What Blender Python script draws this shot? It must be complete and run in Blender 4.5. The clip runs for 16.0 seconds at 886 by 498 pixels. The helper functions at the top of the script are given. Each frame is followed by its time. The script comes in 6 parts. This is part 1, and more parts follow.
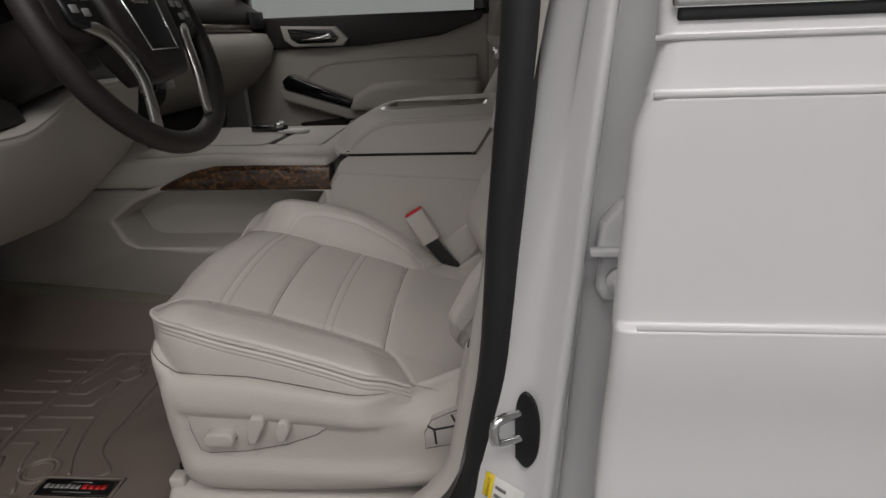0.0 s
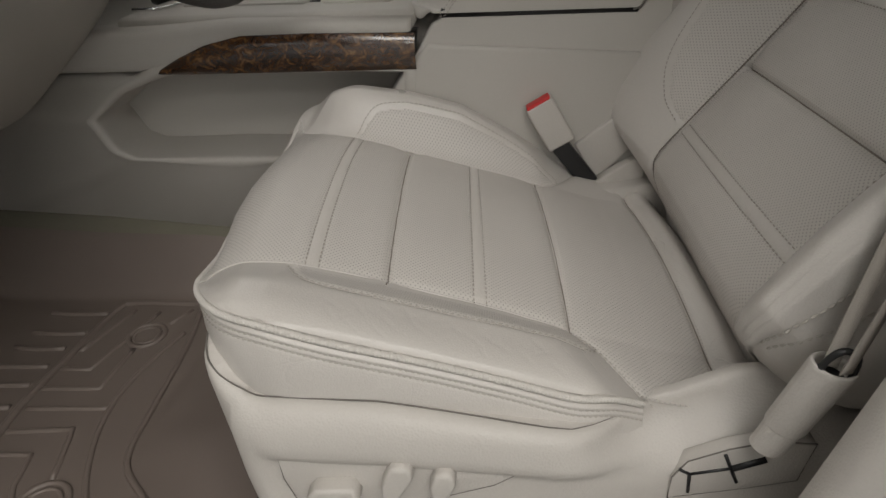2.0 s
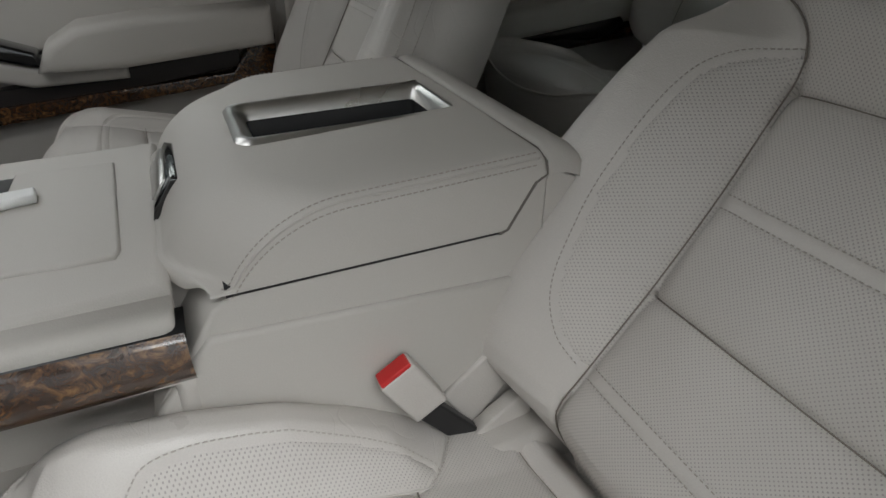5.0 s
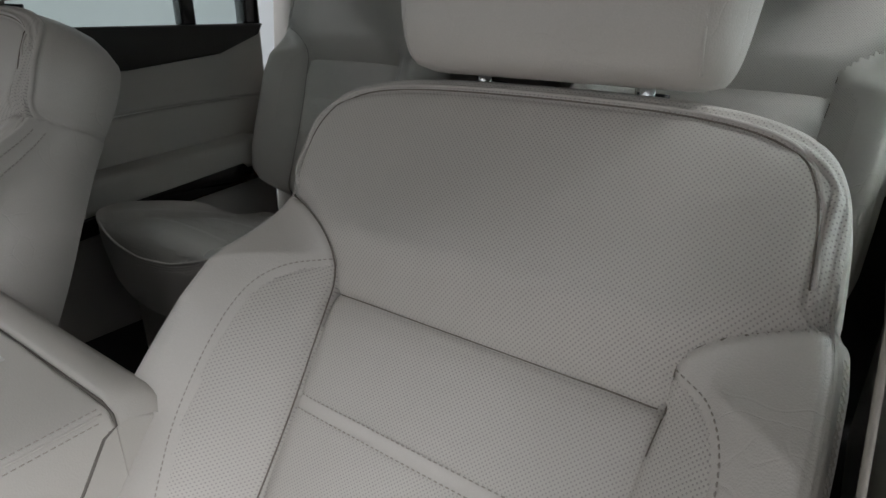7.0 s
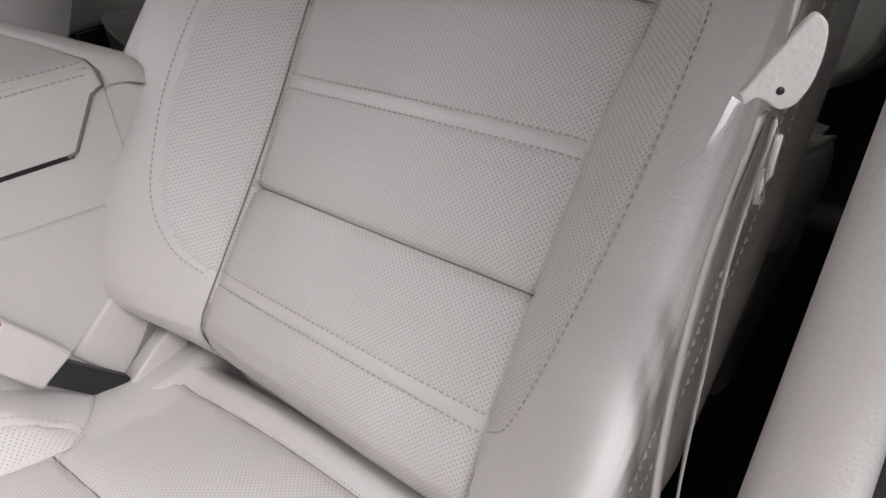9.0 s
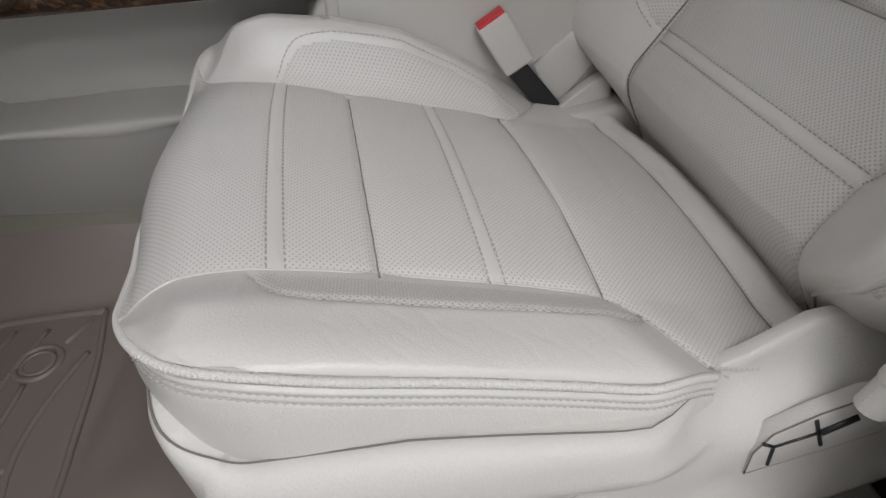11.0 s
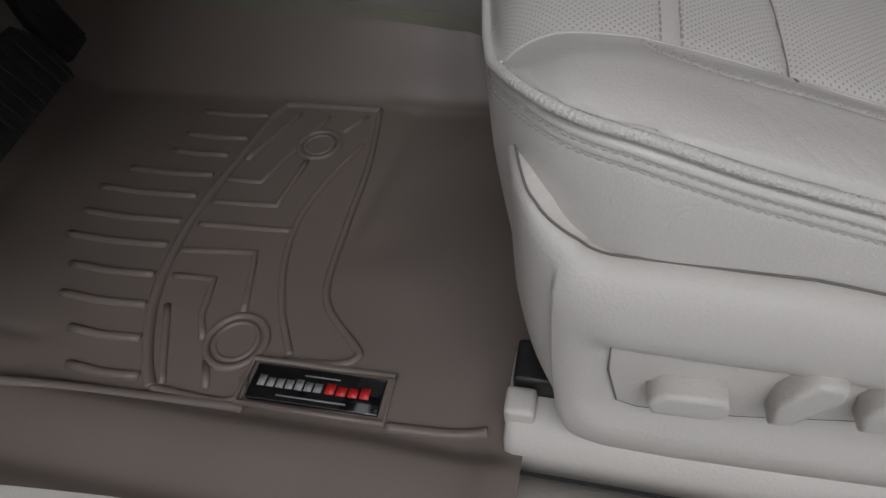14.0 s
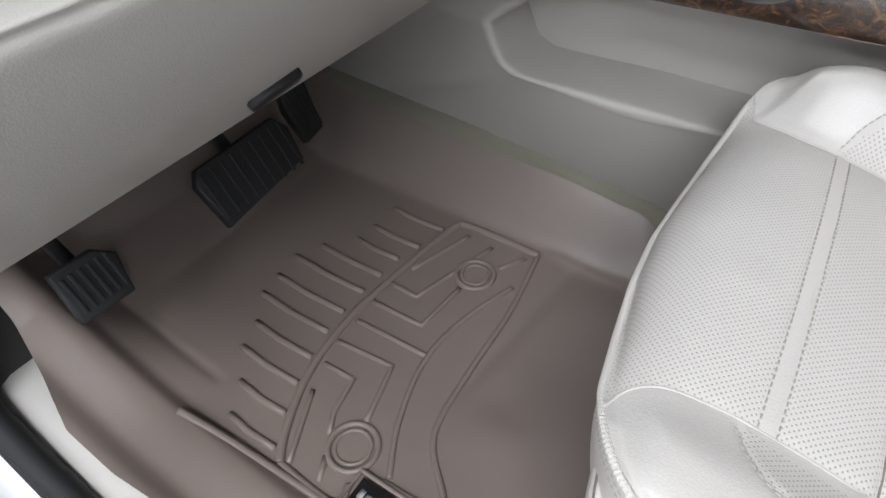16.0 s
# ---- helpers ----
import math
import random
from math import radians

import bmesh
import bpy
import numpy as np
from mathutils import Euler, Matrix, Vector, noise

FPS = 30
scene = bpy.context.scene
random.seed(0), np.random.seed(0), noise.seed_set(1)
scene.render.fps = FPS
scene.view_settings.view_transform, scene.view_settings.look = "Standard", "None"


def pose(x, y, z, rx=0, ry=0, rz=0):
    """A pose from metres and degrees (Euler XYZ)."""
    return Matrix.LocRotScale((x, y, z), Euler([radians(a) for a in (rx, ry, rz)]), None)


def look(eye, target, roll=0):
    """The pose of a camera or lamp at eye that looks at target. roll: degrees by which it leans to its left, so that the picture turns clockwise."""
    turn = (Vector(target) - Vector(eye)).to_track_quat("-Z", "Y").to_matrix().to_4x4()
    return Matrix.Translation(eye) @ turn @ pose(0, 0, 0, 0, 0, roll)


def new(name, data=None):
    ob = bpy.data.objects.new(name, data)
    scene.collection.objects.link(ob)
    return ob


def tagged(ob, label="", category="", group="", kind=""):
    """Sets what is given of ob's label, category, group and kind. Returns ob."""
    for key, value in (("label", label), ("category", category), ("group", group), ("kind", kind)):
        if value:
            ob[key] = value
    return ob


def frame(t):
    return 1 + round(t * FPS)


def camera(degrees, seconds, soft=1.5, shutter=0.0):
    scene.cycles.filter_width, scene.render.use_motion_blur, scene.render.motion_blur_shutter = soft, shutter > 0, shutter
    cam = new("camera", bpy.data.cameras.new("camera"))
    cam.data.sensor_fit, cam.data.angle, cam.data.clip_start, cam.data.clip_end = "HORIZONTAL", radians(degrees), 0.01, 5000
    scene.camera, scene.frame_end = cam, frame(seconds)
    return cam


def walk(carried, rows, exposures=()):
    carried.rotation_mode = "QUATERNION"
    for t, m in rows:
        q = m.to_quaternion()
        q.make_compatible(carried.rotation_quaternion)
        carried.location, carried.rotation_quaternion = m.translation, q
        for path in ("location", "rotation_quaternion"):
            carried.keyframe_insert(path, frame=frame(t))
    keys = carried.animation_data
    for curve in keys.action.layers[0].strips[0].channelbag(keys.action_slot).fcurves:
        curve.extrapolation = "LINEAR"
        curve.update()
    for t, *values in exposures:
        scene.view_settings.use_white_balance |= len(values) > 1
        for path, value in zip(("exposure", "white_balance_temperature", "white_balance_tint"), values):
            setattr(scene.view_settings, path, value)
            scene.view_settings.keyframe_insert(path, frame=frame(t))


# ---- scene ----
cam = camera(73.2, 16.0, soft=1.5, shutter=0.0)
PATH = [
    (0, (0.079, -0.13, 1.275), (-0.138, 1.737, 0.591), -2.2),
    (0.4, (-0.019, -0.107, 1.275), (-0.25, 1.732, 0.523), -2.1),
    (0.5, (-0.043, -0.1, 1.265), (-0.264, 1.733, 0.497), -2.3),
    (0.7, (-0.063, -0.08, 1.257), (-0.294, 1.737, 0.453), -2.7),
    (1, (-0.103, -0.067, 1.271), (-0.277, 1.722, 0.394), -2.6),
    (1.5, (-0.148, 0.055, 1.222), (-0.303, 1.782, 0.225), -2.7),
    (2, (-0.165, 0.174, 1.201), (-0.315, 1.877, 0.163), -2.7),
    (2.5, (-0.201, 0.283, 1.207), (-0.353, 1.951, 0.114), -2.7),
    (3, (-0.249, 0.352, 1.22), (-0.346, 2.003, 0.095), -3.1),
    (3.2, (-0.256, 0.373, 1.224), (-0.303, 2.024, 0.097), -3.2),
    (5.3, (-0.203, 0.569, 1.348), (0.635, 2.1, 0.372), -0.2),
    (5.5, (-0.19, 0.575, 1.359), (0.75, 2.078, 0.432), -0.2),
    (6, (-0.159, 0.586, 1.391), (1.034, 1.972, 0.581), -0.3),
    (6.5, (-0.116, 0.545, 1.459), (1.27, 1.766, 0.695), -0.1),
    (7, (-0.116, 0.498, 1.441), (1.394, 1.572, 0.688), 0.2),
    (7.5, (-0.131, 0.478, 1.395), (1.415, 1.475, 0.608), 0.0),
    (8, (-0.123, 0.466, 1.335), (1.371, 1.52, 0.525), -1.4),
    (8.4, (-0.137, 0.463, 1.301), (1.325, 1.485, 0.398), -1.6),
    (8.5, (-0.141, 0.453, 1.293), (1.295, 1.486, 0.358), -2.0),
    (9, (-0.155, 0.428, 1.252), (1.161, 1.495, 0.19), -2.2),
    (9.5, (-0.192, 0.361, 1.217), (0.911, 1.601, 0.101), -2.4),
    (10, (-0.231, 0.314, 1.179), (0.499, 1.799, 0.056), -2.9),
    (10.2, (-0.247, 0.299, 1.17), (0.314, 1.842, 0.028), -3.1),
    (12.3, (-0.234, 0.285, 1.161), (-0.2, 1.727, -0.225), -4.1),
    (12.5, (-0.235, 0.266, 1.159), (-0.222, 1.7, -0.235), -4.0),
    (13, (-0.241, 0.256, 1.161), (-0.29, 1.677, -0.245), -4.0),
    (13.5, (-0.293, 0.271, 1.132), (-0.438, 1.674, -0.286), -4.6),
    (13.6, (-0.311, 0.278, 1.124), (-0.489, 1.653, -0.318), -5.1),
    (14, (-0.355, 0.295, 1.092), (-0.756, 1.59, -0.378), -6.9),
    (14.5, (-0.367, 0.312, 1.1), (-0.92, 1.505, -0.407), -6.9),
    (15, (-0.378, 0.34, 1.128), (-1.016, 1.49, -0.378), -6.0),
    (15.4, (-0.377, 0.352, 1.167), (-1.082, 1.492, -0.318), -5.1),
    (16, (-0.356, 0.36, 1.248), (-1.223, 1.49, -0.157), -4.1),
]
EXPOSURE = [
    (0, -0.95, 6700, 14), (0.5, -0.8, 7000, 12), (1.0, -0.5, 7000, 11), (1.5, -0.45, 6900, 10), (2.0, -0.5, 6800, 10), (2.5, -0.7, 6400, 10), (3.0, -0.7, 6300, 10),
    (5.5, 0.25, 6250, 8), (6.5, 0.6, 6200, 9), (7.0, 0.7, 6200, 10), (7.5, 0.85, 6100, 13), (8.0, 0.95, 6200, 14), (8.5, 0.95, 6200, 17), (9.0, 0.85, 6200, 17), (9.5, 0.65, 6200, 16), (10.0, 0.35, 6200, 14),
    (12.5, -0.3, 6100, 10), (13.5, -0.5, 6100, 11), (14.0, -0.75, 6150, 12), (14.5, -0.75, 6200, 12), (15.0, -0.55, 6200, 10), (15.5, -0.25, 6000, 10), (16.0, 0.6, 6000, 10),
]
walk(cam, [(t, look(eye, target, roll)) for t, eye, target, roll in PATH], EXPOSURE)

# ---- world and light ----
world = bpy.data.worlds.new("world")
scene.world = world
world.use_nodes = True
wbg = world.node_tree.nodes["Background"]
wbg.inputs[0].default_value = (0.8, 0.85, 0.9, 1)
wbg.inputs[1].default_value = 0.02


LAMP = 60.0


def unseen_lamp(x, y, z, sx, sy, watts):
    ld = bpy.data.lights.new("ceiling_tube", "AREA")
    ld.shape, ld.size, ld.size_y, ld.energy = "RECTANGLE", sx, sy, watts
    ld.color = (1.0, 0.99, 0.975)
    ob = new("ceiling_tube", ld)
    ob.matrix_basis = pose(x, y, z, 0, 0, 0)
    return ob


# ---- materials ----
def mat(name, colour, rough=0.5, metal=0.0, coat=0.0, bump=0.0, scale=300.0, vary=0.06, stain=3.0, grain="noise", sheen=0.0):
    """A material with grain relief and colour variation at two scales, in metres."""
    m = bpy.data.materials.new(name)
    m.use_nodes = True
    nt = m.node_tree
    b = nt.nodes["Principled BSDF"]
    b.inputs["Roughness"].default_value = rough
    b.inputs["Metallic"].default_value = metal
    b.inputs["Coat Weight"].default_value = coat
    b.inputs["Coat Roughness"].default_value = 0.08
    b.inputs["Sheen Weight"].default_value = sheen
    co = nt.nodes.new("ShaderNodeTexCoord")
    big = nt.nodes.new("ShaderNodeTexNoise")
    big.inputs["Scale"].default_value, big.inputs["Detail"].default_value = stain, 5
    nt.links.new(co.outputs["Object"], big.inputs["Vector"])
    fine = nt.nodes.new("ShaderNodeTexVoronoi" if grain == "cells" else "ShaderNodeTexNoise")
    fine.inputs["Scale"].default_value = scale
    nt.links.new(co.outputs["Object"], fine.inputs["Vector"])
    fo = fine.outputs["Distance"] if grain == "cells" else fine.outputs["Fac"]
    mix = nt.nodes.new("ShaderNodeMix")
    mix.data_type = "RGBA"
    lo = [c * (1 - 2 * vary) for c in colour]
    hi = [min(1.0, c * (1 + 2 * vary)) for c in colour]
    mix.inputs["A"].default_value, mix.inputs["B"].default_value = (*lo, 1), (*hi, 1)
    av = nt.nodes.new("ShaderNodeMath")
    av.operation = "MULTIPLY_ADD"
    av.inputs[1].default_value = 0.3
    nt.links.new(fo, av.inputs[0])
    sc = nt.nodes.new("ShaderNodeMath")
    sc.operation = "MULTIPLY"
    sc.inputs[1].default_value = 0.7
    nt.links.new(big.outputs["Fac"], sc.inputs[0])
    nt.links.new(sc.outputs[0], av.inputs[2])
    nt.links.new(av.outputs[0], mix.inputs["Factor"])
    nt.links.new(mix.outputs["Result"], b.inputs["Base Color"])
    rg = nt.nodes.new("ShaderNodeMath")
    rg.operation = "MULTIPLY_ADD"
    rg.inputs[1].default_value, rg.inputs[2].default_value = 0.16, rough - 0.08
    nt.links.new(big.outputs["Fac"], rg.inputs[0])
    nt.links.new(rg.outputs[0], b.inputs["Roughness"])
    if bump:
        bp = nt.nodes.new("ShaderNodeBump")
        bp.inputs["Strength"].default_value, bp.inputs["Distance"].default_value = 0.6, bump
        nt.links.new(fo, bp.inputs["Height"])
        nt.links.new(bp.outputs[0], b.inputs["Normal"])
    return m


LEATHER = (0.555, 0.525, 0.492)


def perforated(name, colour, pitch):
    """Leather with rows of small punched holes, laid out along the UV map (in metres)."""
    m = mat(name, colour, 0.5, bump=0.0, scale=900, vary=0.055, stain=7)
    nt = m.node_tree
    b = nt.nodes["Principled BSDF"]
    uv = nt.nodes.new("ShaderNodeUVMap")
    mp = nt.nodes.new("ShaderNodeMapping")
    mp.inputs["Rotation"].default_value = (0, 0, radians(45))
    mp.inputs["Scale"].default_value = (1 / pitch, 1 / pitch, 1)
    nt.links.new(uv.outputs[0], mp.inputs[0])
    vo = nt.nodes.new("ShaderNodeTexVoronoi")
    vo.voronoi_dimensions = "2D"
    vo.inputs["Scale"].default_value, vo.inputs["Randomness"].default_value = 1.0, 0.0
    nt.links.new(mp.outputs[0], vo.inputs["Vector"])
    ra = nt.nodes.new("ShaderNodeMapRange")
    ra.inputs["From Min"].default_value, ra.inputs["From Max"].default_value = 0.11, 0.28
    nt.links.new(vo.outputs["Distance"], ra.inputs["Value"])
    old = b.inputs["Base Color"].links[0].from_socket
    mx = nt.nodes.new("ShaderNodeMix")
    mx.data_type = "RGBA"
    mx.inputs["A"].default_value = (*[c * 0.65 for c in colour], 1)
    nt.links.new(old, mx.inputs["B"])
    nt.links.new(ra.outputs[0], mx.inputs["Factor"])
    nt.links.new(mx.outputs["Result"], b.inputs["Base Color"])
    bp = nt.nodes.new("ShaderNodeBump")
    bp.inputs["Strength"].default_value, bp.inputs["Distance"].default_value = 0.55, 0.0006
    nt.links.new(ra.outputs[0], bp.inputs["Height"])
    nt.links.new(bp.outputs[0], b.inputs["Normal"])
    return m


def creased(name, colour):
    """Smooth worn leather with fine wrinkles."""
    m = mat(name, colour, 0.31, bump=0.00025, scale=700, vary=0.05, stain=6, grain="cells")
    nt = m.node_tree
    b = nt.nodes["Principled BSDF"]
    co = nt.nodes.new("ShaderNodeTexCoord")
    wv = nt.nodes.new("ShaderNodeTexVoronoi")
    wv.feature = "DISTANCE_TO_EDGE"
    wv.inputs["Scale"].default_value = 34
    mp = nt.nodes.new("ShaderNodeMapping")
    mp.inputs["Scale"].default_value = (1.0, 0.35, 0.6)
    mp.inputs["Rotation"].default_value = (0.2, 0.1, 0.6)
    nt.links.new(co.outputs["Object"], mp.inputs[0])
    nz = nt.nodes.new("ShaderNodeTexNoise")
    nz.inputs["Scale"].default_value = 9
    nt.links.new(co.outputs["Object"], nz.inputs["Vector"])
    ad = nt.nodes.new("ShaderNodeMix")
    ad.data_type = "VECTOR"
    ad.inputs["Factor"].default_value = 0.12
    nt.links.new(mp.outputs[0], ad.inputs["A"])
    nt.links.new(nz.outputs["Color"], ad.inputs["B"])
    nt.links.new(ad.outputs["Result"], wv.inputs["Vector"])
    ra = nt.nodes.new("ShaderNodeMapRange")
    ra.inputs["From Max"].default_value = 0.04
    nt.links.new(wv.outputs["Distance"], ra.inputs["Value"])
    gate = nt.nodes.new("ShaderNodeMapRange")
    gate.inputs["From Min"].default_value, gate.inputs["From Max"].default_value = 0.48, 0.62
    nt.links.new(nz.outputs["Fac"], gate.inputs["Value"])
    hh = nt.nodes.new("ShaderNodeMix")
    hh.inputs["A"].default_value = 1.0
    nt.links.new(gate.outputs[0], hh.inputs["Factor"])
    nt.links.new(ra.outputs[0], hh.inputs["B"])
    bp = nt.nodes.new("ShaderNodeBump")
    bp.inputs["Strength"].default_value, bp.inputs["Distance"].default_value = 0.5, 0.0006
    nt.links.new(hh.outputs["Result"], bp.inputs["Height"])
    old = b.inputs["Normal"].links[0].from_node
    nt.links.new(old.outputs[0], bp.inputs["Normal"])
    nt.links.new(bp.outputs[0], b.inputs["Normal"])
    return m


def burl(name):
    m = mat(name, (0.08, 0.04, 0.02), 0.25, coat=1.0)
    nt = m.node_tree
    b = nt.nodes["Principled BSDF"]
    co = nt.nodes.new("ShaderNodeTexCoord")
    mp = nt.nodes.new("ShaderNodeMapping")
    mp.inputs["Scale"].default_value = (26, 26, 34)
    nt.links.new(co.outputs["Object"], mp.inputs[0])
    n1 = nt.nodes.new("ShaderNodeTexNoise")
    n1.inputs["Scale"].default_value, n1.inputs["Detail"].default_value, n1.inputs["Distortion"].default_value = 1.6, 9, 2.2
    n1.inputs["Roughness"].default_value = 0.72
    nt.links.new(mp.outputs[0], n1.inputs["Vector"])
    cr = nt.nodes.new("ShaderNodeValToRGB")
    cr.color_ramp.elements[0].position, cr.color_ramp.elements[0].color = 0.36, (0.012, 0.006, 0.004, 1)
    cr.color_ramp.elements[1].position, cr.color_ramp.elements[1].color = 0.68, (0.26, 0.135, 0.050, 1)
    e = cr.color_ramp.elements.new(0.52)
    e.color = (0.065, 0.03, 0.014, 1)
    nt.links.new(n1.outputs["Fac"], cr.inputs[0])
    nt.links.new(cr.outputs[0], b.inputs["Base Color"])
    return m


def glass(name, colour=(0.9, 0.95, 0.93)):
    m = bpy.data.materials.new(name)
    m.use_nodes = True
    b = m.node_tree.nodes["Principled BSDF"]
    b.inputs["Base Color"].default_value = (*colour, 1)
    b.inputs["Roughness"].default_value = 0.02
    b.inputs["Transmission Weight"].default_value = 1.0
    b.inputs["IOR"].default_value = 1.05
    return m


M_SMOOTH = creased("seat_leather", LEATHER)
M_PERF = perforated("perforated_leather", LEATHER, 0.0029)
M_STITCH = mat("stitch_thread", (0.44, 0.41, 0.37), 0.8, scale=2000)
M_HOLE = mat("needle_holes", (0.36, 0.33, 0.295), 0.8, scale=2000)
# dark beige for beads that paint the shade inside seam grooves
M_SEAM_SHADE = mat("seam_shade", (0.20, 0.175, 0.15), 0.8, scale=1500)
M_WELT = mat("welt_tape", (0.60, 0.57, 0.53), 0.75, bump=0.0008, scale=900, vary=0.06, grain="cells")
M_PLASTIC = mat("beige_plastic", (0.535, 0.505, 0.470), 0.5, bump=0.00035, scale=520, vary=0.03, grain="cells")
M_SOFT = mat("beige_soft_trim", (0.495, 0.47, 0.435), 0.55, bump=0.0002, scale=700, vary=0.03, grain="cells")
M_DARK = mat("dark_brown_trim", (0.022, 0.018, 0.017), 0.5, bump=0.0002, scale=600, vary=0.1, grain="cells")
M_GAP = mat("panel_gap", (0.16, 0.145, 0.13), 0.8)
M_BLACK = mat("black_plastic", (0.012, 0.012, 0.013), 0.42, vary=0.15)
M_GLOSS = mat("piano_black", (0.006, 0.006, 0.007), 0.08, coat=1.0, vary=0.1)
M_RUBBER = mat("seal_rubber", (0.014, 0.014, 0.015), 0.6, bump=0.0002, scale=900, vary=0.2)
M_MAT = mat("mat_rubber", (0.168, 0.136, 0.118), 0.45, bump=0.0002, scale=800, vary=0.09, stain=5)
M_CARPET = mat("carpet", (0.16, 0.15, 0.115), 0.95, bump=0.002, scale=900, vary=0.25)
M_DKCARPET = mat("dark_carpet", (0.03, 0.028, 0.026), 0.95, bump=0.002, scale=900, vary=0.25)
M_PAINT = mat("white_car_paint", (0.83, 0.83, 0.84), 0.22, coat=1.0, vary=0.01, stain=1.5)
M_CHROME = mat("chrome", (0.85, 0.85, 0.86), 0.1, metal=1.0, vary=0.02)
M_SILVER = mat("satin_silver", (0.62, 0.61, 0.59), 0.3, metal=1.0, vary=0.03)
M_WOOD = burl("burl_wood")
M_RED = mat("red_plastic", (0.55, 0.02, 0.02), 0.4, vary=0.05)
M_BELT = mat("belt_webbing", (0.36, 0.33, 0.295), 0.75, bump=0.0006, scale=1200, vary=0.08)
M_GLASS = glass("window_glass")
M_TINT = glass("privacy_glass", (0.55, 0.62, 0.60))
M_WALL = mat("white_wall", (0.80, 0.82, 0.83), 0.7, vary=0.02, stain=0.8)
M_CONCRETE = mat("concrete", (0.17, 0.17, 0.165), 0.35, bump=0.001, scale=60, vary=0.12, stain=0.9)
M_HEADLINER = mat("headliner", (0.55, 0.52, 0.47), 0.95, bump=0.0006, scale=900, vary=0.03)
M_YELLOW = mat("yellow_label", (0.85, 0.62, 0.02), 0.5)
M_LABEL = mat("white_label", (0.8, 0.8, 0.78), 0.5)
M_GREY = mat("grey_ink", (0.25, 0.25, 0.25), 0.5)


# ---- mesh helpers ----
def link(name, bm, material, parent=None, label="", smooth=True):
    me = bpy.data.meshes.new(name)
    bmesh.ops.recalc_face_normals(bm, faces=bm.faces) if not bm.faces.layers.int.get("keep") else None
    for f in bm.faces:
        f.smooth = smooth
    bm.to_mesh(me)
    bm.free()
    me.materials.append(material)
    ob = new(name, me)
    if parent is not None:
        ob.parent = parent
    if label:
        ob["label"] = label
    return ob


def part(name, bm, material, parent, label="", smooth=True):
    return link(name, bm, material, parent, label, smooth)


def thing(name, label, category, group="", kind="", at=(0, 0, 0)):
    """An Empty that holds the parts of one thing. Parts are built in world places, so it stays at the origin unless told."""
    ob = new(name)
    ob.empty_display_size = 0.05
    ob.location = at
    return tagged(ob, label, category, group, kind)


def box(x0, x1, y0, y1, z0, z1, bevel=0.0, seg=2):
    bm = bmesh.new()
    bmesh.ops.create_cube(bm, size=1)
    for v in bm.verts:
        v.co = Vector((x0 + (v.co.x + 0.5) * (x1 - x0), y0 + (v.co.y + 0.5) * (y1 - y0), z0 + (v.co.z + 0.5) * (z1 - z0)))
    if bevel:
        bmesh.ops.bevel(bm, geom=bm.edges[:], offset=bevel, segments=seg, profile=0.6, affect="EDGES")
    return bm


def smooth_line(pts, n):
    """n points along a Catmull-Rom curve through pts."""
    p = np.array(pts, float)
    p = np.vstack([2 * p[0] - p[1], p, 2 * p[-1] - p[-2]])
    out = []
    for k in np.linspace(0, len(pts) - 1 - 1e-9, n):
        i, f = int(k), k - int(k)
        a, b, c, d = p[i : i + 4]
        out.append(0.5 * (2 * b + (c - a) * f + (2 * a - 5 * b + 4 * c - d) * f * f + (3 * b - a - 3 * c + d) * f**3))
    return np.array(out)


def grid_bm(P, mask=None, uv=None):
    """A sheet from an array of points (rows, columns, 3); mask picks faces."""
    bm = bmesh.new()
    n, m = P.shape[:2]
    vs = {}
    lay = bm.loops.layers.uv.new("UVMap") if uv is not None else None

    def vert(i, j):
        if (i, j) not in vs:
            vs[i, j] = bm.verts.new(P[i, j])
        return vs[i, j]

    for i in range(n - 1):
        for j in range(m - 1):
            if mask is not None and not mask[i, j]:
                continue
            ids = ((i, j), (i, j + 1), (i + 1, j + 1), (i + 1, j))
            f = bm.faces.new([vert(*k) for k in ids])
            if lay is not None:
                for lp, k in zip(f.loops, ids):
                    lp[lay].uv = uv[k]
    bm.faces.layers.int.new("keep")
    return bm


def prism(outline, axis, a, b, bevel=0.0, seg=2, n=0):
    """An outline in two axes drawn out along the third (axis 'x', 'y' or 'z') from a to b, its rims rounded."""
    if n:
        o = np.array(outline, float)
        outline = smooth_line(np.vstack([o, o[:1]]), n)[:-1]
    bm = bmesh.new()
    put = {"x": lambda p, h: (h, p[0], p[1]), "y": lambda p, h: (p[0], h, p[1]), "z": lambda p, h: (p[0], p[1], h)}[axis]
    lo = [bm.verts.new(put(p, a)) for p in outline]
    hi = [bm.verts.new(put(p, b)) for p in outline]
    k = len(lo)
    f0, f1 = bm.faces.new(lo), bm.faces.new(hi[::-1])
    for i in range(k):
        bm.faces.new((lo[i], lo[(i + 1) % k], hi[(i + 1) % k], hi[i]))
    bmesh.ops.recalc_face_normals(bm, faces=bm.faces)
    if bevel:
        es = [e for e in bm.edges if (e.link_faces[0] in (f0, f1)) != (e.link_faces[1] in (f0, f1))]
        bmesh.ops.bevel(bm, geom=es, offset=bevel, segments=seg, profile=0.6, affect="EDGES", clamp_overlap=True)
    return bm


